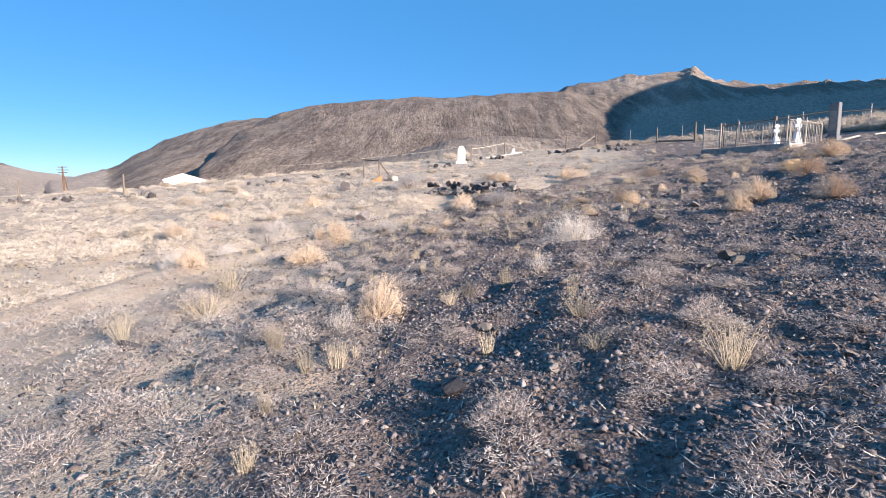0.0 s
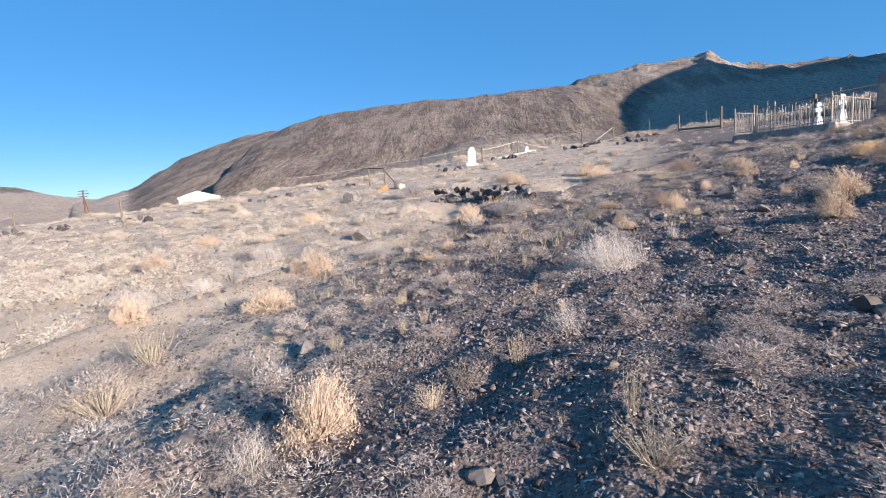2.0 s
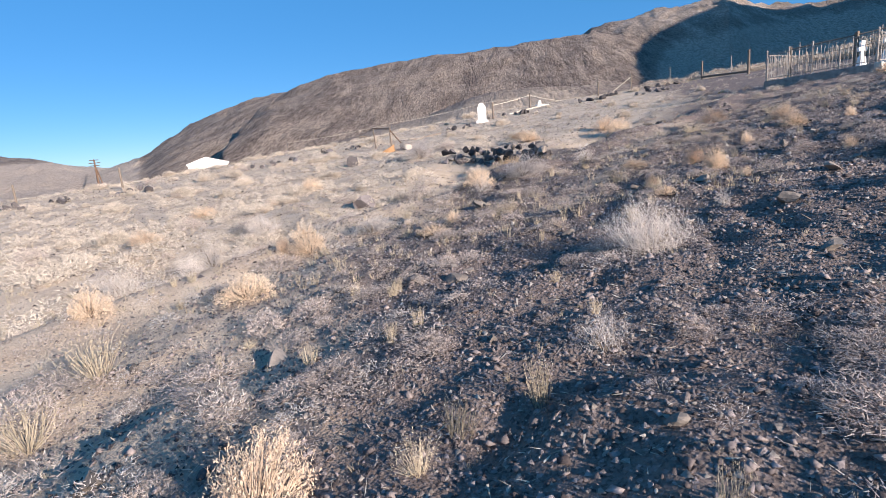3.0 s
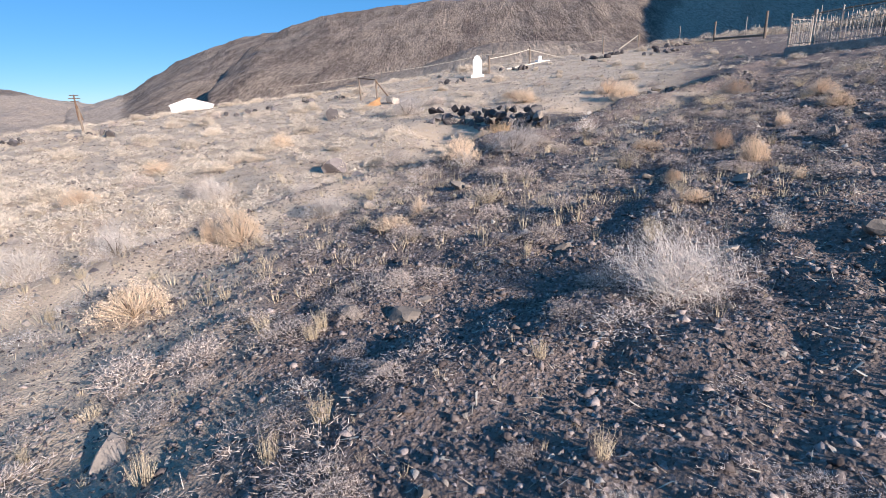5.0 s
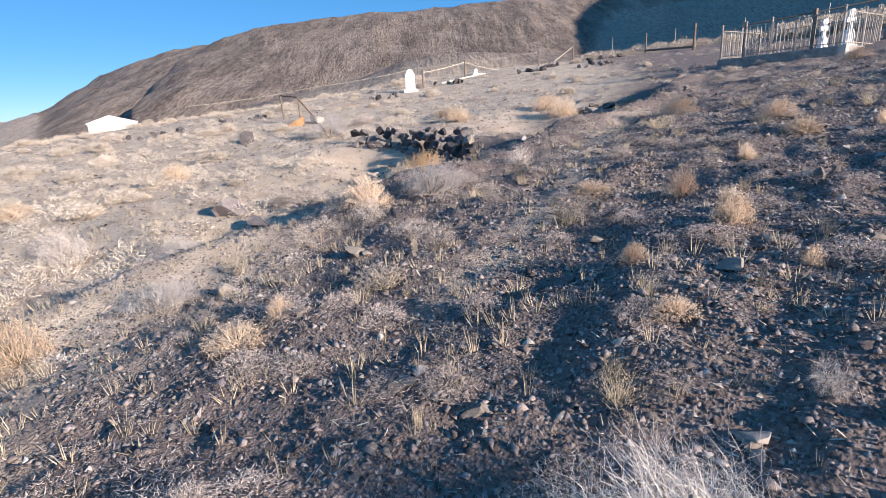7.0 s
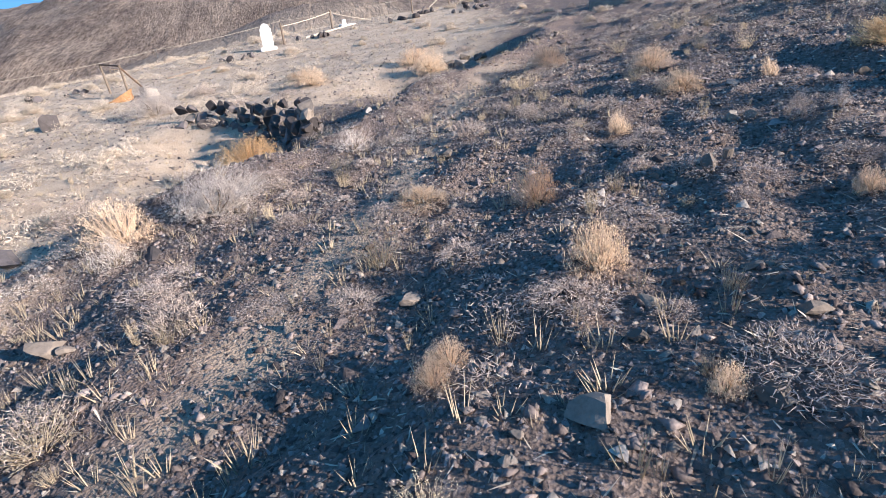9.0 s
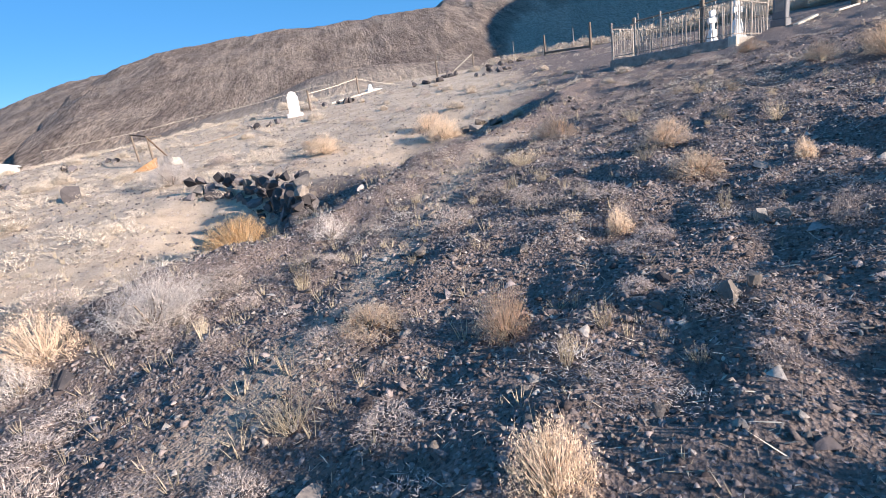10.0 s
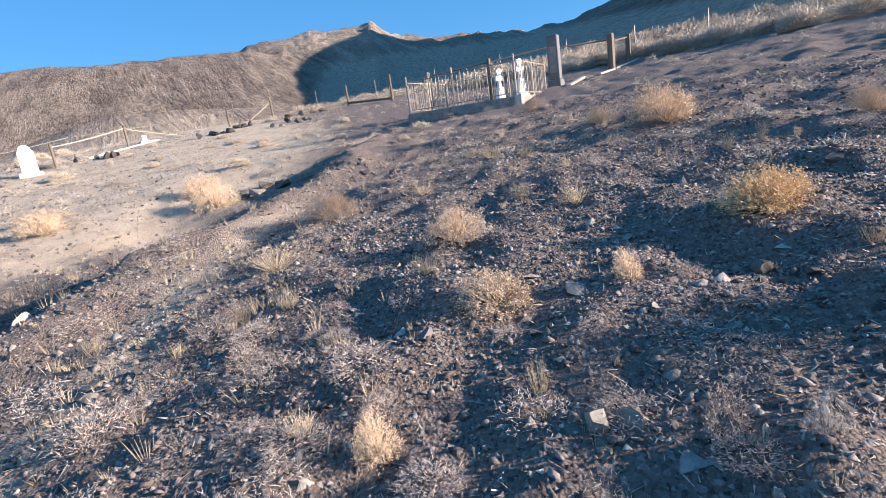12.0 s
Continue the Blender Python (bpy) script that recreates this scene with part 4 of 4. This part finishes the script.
KINDS["tuft"] = (GRASS_MAT, [plant_mesh("blades", blades(70, 1, 1, 0.75, 0.0075, s, 2, 0.25, heads=3), GRASS_MAT) for s in (23, 24)], "wide tuft of thin dry straw-coloured stalks", "grass tuft")
KINDS["thick"] = (PALE_MAT, [plant_mesh("twigs", tangle(s, 40, 0.011, 0.95, 0.66), PALE_MAT) for s in (21, 22)], "large bleached white spiny dead bush in gravel", "bush")
STEMS = [plant_mesh("stems", blades(14, 0.55, 0.6, 0.9, 0.022, s, 1, 0.15), STEM_MAT) for s in (31, 32)]


def plant(kind, x, y, r, h, stems=True, sink=0.0, group=""):
    mat, meshes, label, category = KINDS[kind]
    ob = new({"straw": "dry_bush", "yellow": "yellow_bush", "pale": "bleached_bush", "thick": "bleached_bush", "grass": "grass_tuft", "tuft": "grass_tuft", "mat": "low_shrub", "sage": "sagebrush"}[kind], random.choice(meshes))
    ob.matrix_world = pose(x, y, float(surface(x, y)) - sink, random.uniform(-6, 6), random.uniform(-6, 6), random.uniform(0, 360)) @ Matrix.Diagonal((r, r * random.uniform(0.85, 1.1), h, 1))
    tagged(ob, label, category, group or {"mat": "low shrubs on the gravel", "grass": "grass tufts", "tuft": "grass tufts", "sage": "sagebrush beyond the wire fence"}.get(kind, "dry bushes"))
    if stems:
        st = new("stem_base", random.choice(STEMS))
        st.parent = ob
    return ob


# places, radii and heights
STRAW = (
    (-0.47, 4.64, 0.26, 0.38),
    (4.37, 7.3, 0.18, 0.28),
    (6.05, 7.75, 0.3, 0.36),
    (-2.09, 8.16, 0.31, 0.29),
    (-3.99, 8.2, 0.25, 0.35),
    (2.66, 8.65, 0.12, 0.11),
    (5.57, 8.83, 0.28, 0.37),
    (3.71, 9.01, 0.06, 0.13),
    (-0.05, 9.52, 0.27, 0.12),
    (2.8, 9.55, 0.08, 0.15),
    (2.92, 9.71, 0.1, 0.12),
    (0.21, 9.76, 0.1, 0.19),
    (5.5, 9.92, 0.09, 0.17),
    (-1.92, 9.95, 0.26, 0.44),
    (-2.31, 9.97, 0.12, 0.26),
    (3.82, 9.98, 0.15, 0.29),
    (7.75, 10.75, 0.31, 0.41),
    (4.05, 11.21, 0.16, 0.29),
    (3.3, 11.79, 0.23, 0.16),
    (5.3, 12.08, 0.1, 0.19),
    (7.06, 12.15, 0.09, 0.17),
    (11.26, 12.47, 0.16, 0.28),
    (6.42, 12.62, 0.22, 0.24),
    (0.67, 12.92, 0.3, 0.37),
    (6.9, 13.83, 0.26, 0.29),
    (11.25, 14.83, 0.4, 0.5),
    (11.93, 15.42, 0.35, 0.39),
    (11.29, 16.03, 0.25, 0.31),
    (6.78, 16.48, 0.34, 0.35),
    (-5, 19.87, 0.33, 0.46),
    (13.63, 20.19, 0.34, 0.32),
    (6.11, 22.74, 0.5, 0.6),
    (2.79, 23.42, 0.49, 0.48),
    (6.01, 24.44, 0.52, 0.54),
    (2.64, 25.17, 0.6, 0.32),
    (-7.8, 17.9, 0.4, 0.33),
    (-7.62, 14.65, 0.42, 0.36),
)
YELLOW = (
    (1.5, 16.7, 0.46, 0.6),
    (8.35, 12.02, 0.27, 0.27),
)
PALE = (
    (-0.74, 4.39, 0.17, 0.27),
    (1.18, 5.56, 0.17, 0.27),
    (2.05, 7.4, 0.46, 0.47),
    (2.93, 7.89, 0.1, 0.19),
    (-3.19, 9.56, 0.28, 0.44),
    (-1.14, 10.66, 0.37, 0.3),
    (-5.6, 10.8, 0.54, 0.56),
    (6.37, 10.86, 0.07, 0.19),
    (-4.87, 11.79, 0.37, 0.46),
    (0.68, 12.5, 0.28, 0.34),
    (-2.19, 13.35, 0.36, 0.38),
    (3.01, 14.4, 0.25, 0.34),
    (-4.52, 14.52, 0.49, 0.6),
    (6.72, 16.22, 0.22, 0.2),
    (1.5, 13, 0.5, 0.5),
    (-1.58, 24.29, 0.87, 0.82),
    (2.76, 16.09, 0.35, 0.4),
)
GRASS = (
    (-0.82, 3.49, 0.07, 0.22),
    (-0.63, 3.6, 0.09, 0.22),
    (-1.18, 3.91, 0.1, 0.27),
    (1.2, 4.21, 0.06, 0.27),
    (-2.9, 4.72, 0.15, 0.37),
    (0.38, 5.03, 0.1, 0.21),
    (0.78, 5.19, 0.08, 0.29),
    (-2.59, 5.78, 0.28, 0.35),
    (-0.72, 6.16, 0.07, 0.16),
    (-2.66, 6.57, 0.33, 0.38),
    (-0.25, 7.44, 0.07, 0.18),
    (-0.66, 7.44, 0.07, 0.19),
    (3.75, 9.1, 0.06, 0.1),
    (1.24, 10.99, 0.04, 0.21),
    (-0.65, 11.4, 0.15, 0.23),
    (6.03, 11.84, 0.05, 0.2),
    (2.75, 13.14, 0.15, 0.32),
)
TUFTS = (
    (1.11, 3.21, 0.13, 0.13),
    (1.19, 3.91, 0.2, 0.2),
    (0.2, 4.81, 0.11, 0.16),
    (2.16, 8.18, 0.14, 0.18),
    (2.63, 8.95, 0.1, 0.14),
    (0.98, 10.21, 0.29, 0.19),
    (2.8, 11.04, 0.23, 0.25),
    (6.41, 12.66, 0.11, 0.24),
    (10.07, 12.92, 0.07, 0.21),
    (9.66, 13.03, 0.1, 0.19),
    (6.35, 13.36, 0.15, 0.18),
    (8.08, 13.54, 0.14, 0.26),
    (5.45, 14.01, 0.14, 0.2),
    (5.16, 14.19, 0.12, 0.22),
    (7.95, 14.19, 0.15, 0.22),
    (5.65, 15.11, 0.29, 0.24),
    (9.4, 15.74, 0.2, 0.24),
    (7.89, 16.07, 0.23, 0.25),
    (9.48, 16.63, 0.27, 0.27),
    (1.8, 2.91, 0.2, 0.34),
)
MATS = (
    (1.94, 3.52, 0.19, 0.24),
    (0.25, 5.9, 0.14, 0.09),
    (0.94, 5.99, 0.08, 0.08),
    (-2.85, 6.11, 0.28, 0.3),
    (-1.53, 6.19, 0.26, 0.18),
    (-0.14, 6.41, 0.15, 0.09),
    (0.34, 6.58, 0.12, 0.11),
    (0.02, 7.01, 0.12, 0.1),
    (-1.41, 7.08, 0.25, 0.25),
    (-1.02, 7.19, 0.2, 0.21),
    (1.14, 7.61, 0.08, 0.1),
    (-0.2, 8, 0.12, 0.14),
    (0.21, 8.03, 0.15, 0.18),
    (1.38, 8.49, 0.15, 0.2),
    (1.04, 8.61, 0.14, 0.07),
    (0.51, 9.04, 0.19, 0.13),
    (0.11, 9.14, 0.2, 0.19),
    (1.68, 9.28, 0.17, 0.22),
    (-2.17, 9.47, 0.35, 0.29),
    (1.02, 9.49, 0.17, 0.21),
    (3.93, 9.53, 0.11, 0.09),
    (3.57, 9.72, 0.08, 0.11),
    (4.96, 10.22, 0.12, 0.14),
    (5.79, 10.26, 0.23, 0.16),
    (0.96, 10.32, 0.24, 0.25),
    (2.59, 10.67, 0.17, 0.16),
    (5.07, 10.8, 0.16, 0.15),
    (2.05, 10.91, 0.21, 0.09),
    (6.2, 10.99, 0.13, 0.11),
    (1.45, 11.06, 0.24, 0.38),
    (6.28, 11.14, 0.1, 0.24),
    (5.38, 11.72, 0.15, 0.12),
    (2.96, 11.77, 0.13, 0.14),
    (7.3, 11.94, 0.11, 0.12),
    (6.51, 11.95, 0.09, 0.1),
    (5.28, 12.1, 0.09, 0.13),
    (5.4, 12.26, 0.1, 0.18),
    (6.22, 12.29, 0.1, 0.1),
    (4.2, 13.32, 0.19, 0.26),
    (5.03, 13.44, 0.14, 0.21),
    (-0.91, 15.95, 0.41, 0.6),
)
for kind, rows in (("straw", STRAW), ("yellow", YELLOW), ("pale", PALE), ("grass", GRASS), ("tuft", TUFTS), ("mat", MATS)):
    for x, y, r, h in rows:
        plant("thick" if kind == "pale" and r > 0.3 else "tuft" if kind == "grass" and r > 0.14 else kind, x, y, r * 1.1, h * (0.8 if kind == "mat" else 1.0), kind in ("straw", "yellow", "pale"))


def strew(name, meshes, rows, material, label, category):
    """Many small plants joined into one mesh; each row is x, y, radius, height."""
    rng = random.Random(len(rows))
    shapes = []
    for me in meshes:
        co = np.array([v.co[:] for v in me.vertices])
        shapes.append((co, [tuple(p.vertices) for p in me.polygons]))
    rows = np.array(rows)
    floor_z = surface(rows[:, 0], rows[:, 1])
    verts, faces, first = [], [], 0
    for (x, y, r, h), z in zip(rows, floor_z):
        co, polys = rng.choice(shapes)
        q = rng.uniform(0, 6.2832)
        c, s = math.cos(q) * r, math.sin(q) * r
        verts.append(np.stack([co[:, 0] * c - co[:, 1] * s + x, co[:, 0] * s + co[:, 1] * c + y, co[:, 2] * h + z - 0.005], -1))
        faces += [tuple(i + first for i in p) for p in polys]
        first += len(co)
    me = bpy.data.meshes.new(name)
    me.from_pydata(np.concatenate(verts).tolist(), [], faces)
    me.materials.append(material)
    return tagged(new(name, me), label, category, kind="stuff")


rng = random.Random(12)
# low mats over the slope: those beside the path singly, the rest as one growth
growth, bleached, singly = [], [], 0
for k in range(4200):
    x, y = rng.uniform(-7, 16), 1.0 + 25 * rng.random() ** 1.2
    if rough(np.array(x / 1.6), np.array(y / 1.6), 71, 3) > -0.45 + 0.5 * rng.random() and rough(np.array(x / 0.48), np.array(y / 0.48), 31, 3) > -0.05 and abs(x - np.interp(y, (9.0, 10.8, 12.6, 14.4, 16.6, 18.5), (0.9, 2.2, 3.35, 4.25, 5.3, 7.2))) > 0.3:
        s = rng.uniform(0.10, 0.28)
        h = s * rng.uniform(0.35, 0.65)
        if singly < 280 and abs(x - 0.3 * y + 0.2) < 3.2 and 2.5 < y < 15 and k % 2:
            plant("mat", x, y, s, h, False)
            singly += 1
        else:
            (growth if k % 8 else bleached).append((x, y, s, h))
# denser mats on the lower side of the path
side = random.Random(64)
for k in range(620):
    x, y = side.uniform(-6.5, 0.2), side.uniform(2.2, 13.5)
    if x < 0.22 * y - 1.2 and rough(np.array(x / 0.9), np.array(y / 0.9), 17, 3) > -0.12:
        s = side.uniform(0.12, 0.27)
        (growth if k % 4 else bleached).append((x, y, s, s * side.uniform(0.5, 0.9)))
LIGHT_MAT = [plant_mesh("twigs", cushion(s, 250, 0.012, (0.09, 0.22)), MAT_MAT) for s in (41, 42, 43, 48)]
FAR_MAT = [plant_mesh("twigs", cushion(s, 80, 0.028, (0.18, 0.45)), SAGE_MAT) for s in (51, 52, 53)]
SPARSE = [plant_mesh("stalks", blades(9, 1, 1, 0.6, 0.035, s, 0, 0.2, False, True), GRASS_MAT) for s in (44, 45, 46, 47)]
strew("low_shrubs", LIGHT_MAT, growth, MAT_MAT, "low grey-brown mats of dry twigs over the gravel", "low shrubs")
strew("bleached_shrubs", LIGHT_MAT, bleached, PALE_MAT, "small bleached mats of dead twigs over the gravel", "low shrubs")
for k in range(130):
    x, y = rng.uniform(-8, 12), rng.uniform(1.5, 20)
    s = rng.uniform(0.03, 0.09)
    plant("grass", x, y, s, rng.uniform(0.06, 0.20), False)
# thin dry grass on the near slope and the tan ground
blade_rows = [(rng.uniform(-8, 13), rng.uniform(1, 22), rng.uniform(0.02, 0.06), rng.uniform(0.02, 0.09)) for _ in range(4200)]
for _ in range(7000):
    y = rng.uniform(8, 48)
    blade_rows.append((rng.uniform(-0.95 * y, 0.45 * y), y, rng.uniform(0.04, 0.13), rng.uniform(0.05, 0.20)))
strew("dry_grass", SPARSE, blade_rows, GRASS_MAT, "thin dry grass scattered over the stony ground", "dry grass")
far_mats = []
for _ in range(420):
    x, y = rng.uniform(9, 24), rng.uniform(9, 36)
    s = rng.uniform(0.1, 0.3)
    if (x - 16) ** 2 + (y - 25) ** 2 > 9:
        far_mats.append((x, y, s, s * rng.uniform(0.4, 0.8)))
for _ in range(4200):
    y = 8 + 40 * rng.random() ** 1.3
    x = rng.uniform(-0.95 * y, 0.12 * y)
    s = rng.uniform(0.10, 0.34)
    if (x - 1.5) ** 2 + (y - 6) ** 2 < 70 or rough(np.array(x / 2.2), np.array(y / 2.2), 23, 3) < rng.uniform(-0.6, 0.35):
        continue
    if (x - 0.9) ** 2 + (y - 18.7) ** 2 > 2.6:
        far_mats.append((x, y, s, s * rng.uniform(0.45, 1.0)))
strew("scrub", FAR_MAT, far_mats, SAGE_MAT, "pale dry scrub scattered over the tan hillside", "scrub")
# bushes over the further ground
for k in range(130):
    y = rng.uniform(14, 46)
    x = rng.uniform(-0.75 * y, 0.1 * y)
    kind = rng.choice(("mat", "sage", "sage"))
    s = rng.uniform(0.18, 0.48)
    if (x - 0.9) ** 2 + (y - 18.7) ** 2 > 4:
        plant(kind, x, y, s, s * rng.uniform(0.5, 0.9), False, group="bushes on the tan ground")
for k in range(40):
    x, y = rng.uniform(4, 14), rng.uniform(20, 40)
    s = rng.uniform(0.15, 0.35)
    plant(rng.choice(("mat", "sage")), x, y, s, s * 0.8, False, group="bushes on the tan ground")
# sagebrush beyond the wire fence: a far thicket, and the nearer bushes singly
thicket = []
for k in range(300):
    s = 1.0 + (len(WIRE) - 2.2) * rng.random() ** 0.8
    i = int(s)
    p = Vector(WIRE[i]).lerp(Vector(WIRE[i + 1]), s - i)
    away = 2.5 + 13 * rng.random()
    d = Vector((p.x, p.y - 5)).normalized()
    r = rng.uniform(0.55, 1.15)
    thicket.append((p.x + d.x * away, p.y + d.y * away, r, r * rng.uniform(0.7, 0.95)))
THICK_SAGE = [plant_mesh("twigs", cushion(s, 330, 0.03, (0.14, 0.32)), SAGE_MAT) for s in (61, 62, 63)]
strew("sagebrush_thicket", THICK_SAGE, thicket, SAGE_MAT, "thicket of tall pale tan sagebrush beyond the wire fence", "sagebrush")
for k in range(190):
    s = 4.5 + (len(WIRE) - 5.7) * rng.random()
    i = int(s)
    p = Vector(WIRE[i]).lerp(Vector(WIRE[i + 1]), s - i)
    d = Vector((p.x, p.y - 5)).normalized()
    away = rng.uniform(-2.2, 3.5)
    r = rng.uniform(0.35, 0.75)
    plant("sage", p.x + d.x * away, p.y + d.y * away, r, r * rng.uniform(0.7, 0.95), False)


# ---- loose gravel and litter, nobody could count ----
def scatter(name, count, area, low, high, material, label, category, seed, power=3.0, wanted=None, flat=0.55, chip=False, long=1.0):
    """Small angular chips, of eight faces or of four, joined into one mesh."""
    r = np.random.RandomState(seed)
    x, y = r.uniform(area[0], area[1], count), r.uniform(area[2], area[3], count)
    if wanted is not None:
        keep = r.uniform(0, 1, count) < wanted(x, y)
        x, y = x[keep], y[keep]
    n = len(x)
    size = low + (high - low) * r.uniform(0, 1, n) ** power
    z = surface(x, y) + size * 0.12
    unit = np.array([(1, 0, 0), (0, 1, 0), (-1, 0, 0), (0, -1, 0), (0.2, 0.1, 1), (0, 0, -1)], float)
    if chip:
        unit = np.array([(1, 0, -0.3), (-0.6, 0.8, -0.3), (-0.6, -0.8, -0.3), (0, 0, 0.9)], float)
    corners = len(unit)
    v = unit[None] * r.uniform(0.55, 1.2, (n, corners, 1)) + r.uniform(-0.25, 0.25, (n, corners, 3))
    v[:, :, 2] *= flat
    v[:, :, 0] *= long
    turn = r.uniform(0, 6.28, n)
    tilt = r.normal(0, 0.35, n)
    c, s = np.cos(turn)[:, None], np.sin(turn)[:, None]
    vx, vy, vz = v[..., 0], v[..., 1], v[..., 2] + v[..., 0] * tilt[:, None]
    v = np.stack([vx * c - vy * s, vx * s + vy * c, vz], -1) * size[:, None, None]
    v += np.stack([x, y, z], -1)[:, None]
    tri = np.array([(0, 1, 4), (1, 2, 4), (2, 3, 4), (3, 0, 4), (1, 0, 5), (2, 1, 5), (3, 2, 5), (0, 3, 5)])
    if chip:
        tri = np.array([(0, 1, 3), (1, 2, 3), (2, 0, 3)])
    faces = (tri[None] + corners * np.arange(n)[:, None, None]).reshape(-1, 3)
    me = bpy.data.meshes.new(name)
    me.vertices.add(n * corners)
    me.vertices.foreach_set("co", v.reshape(-1).astype(np.float32))
    me.loops.add(len(faces) * 3)
    me.loops.foreach_set("vertex_index", faces.reshape(-1).astype(np.int32))
    me.polygons.add(len(faces))
    me.polygons.foreach_set("loop_start", np.arange(0, len(faces) * 3, 3, dtype=np.int32))
    me.polygons.foreach_set("loop_total", np.full(len(faces), 3, dtype=np.int32))
    me.update(calc_edges=True)
    me.materials.append(material)
    return tagged(new(name, me), label, category, kind="stuff")


scatter("gravel", 34000, (-4, 15, 1.0, 20), 0.012, 0.045, GRAVEL, "dark angular basalt gravel strewn over the slope", "gravel", 3, 2.2, lambda x, y: 0.12 + 0.88 * gravel_amount(x, y))
scatter("fine_gravel", 150000, (-3, 10.5, 1.2, 15), 0.008, 0.026, GRAVEL, "fine dark basalt chips covering the slope", "gravel", 5, 1.6, lambda x, y: 0.15 + 0.85 * gravel_amount(x, y), 0.8, True)
scatter("pale_gravel", 40000, (-6, 11, 1.0, 17), 0.008, 0.03, PALE_GRAVEL, "pale brown gravel chips strewn over the slope", "gravel", 4, 2.0, None, 0.7, True)
scatter("soil_stones", 26000, (-26, 8, 8, 42), 0.015, 0.06, PALE_GRAVEL, "small brown stones scattered over the tan soil", "gravel", 8, 2.5, lambda x, y: 1.0 * (np.abs(x) < 0.95 * y), 0.7, True)
scatter("dark_soil_stones", 14000, (-26, 9, 8, 42), 0.015, 0.07, GRAVEL, "small dark stones scattered over the tan soil", "gravel", 9, 2.5, lambda x, y: 1.0 * (np.abs(x) < 0.95 * y), 0.7, True)
scatter("twig_litter", 30000, (-7, 12, 1.0, 20), 0.003, 0.0065, LITTER, "dry broken twigs littering the ground", "twig litter", 6, 1.0, None, 0.8, True, 13.0)
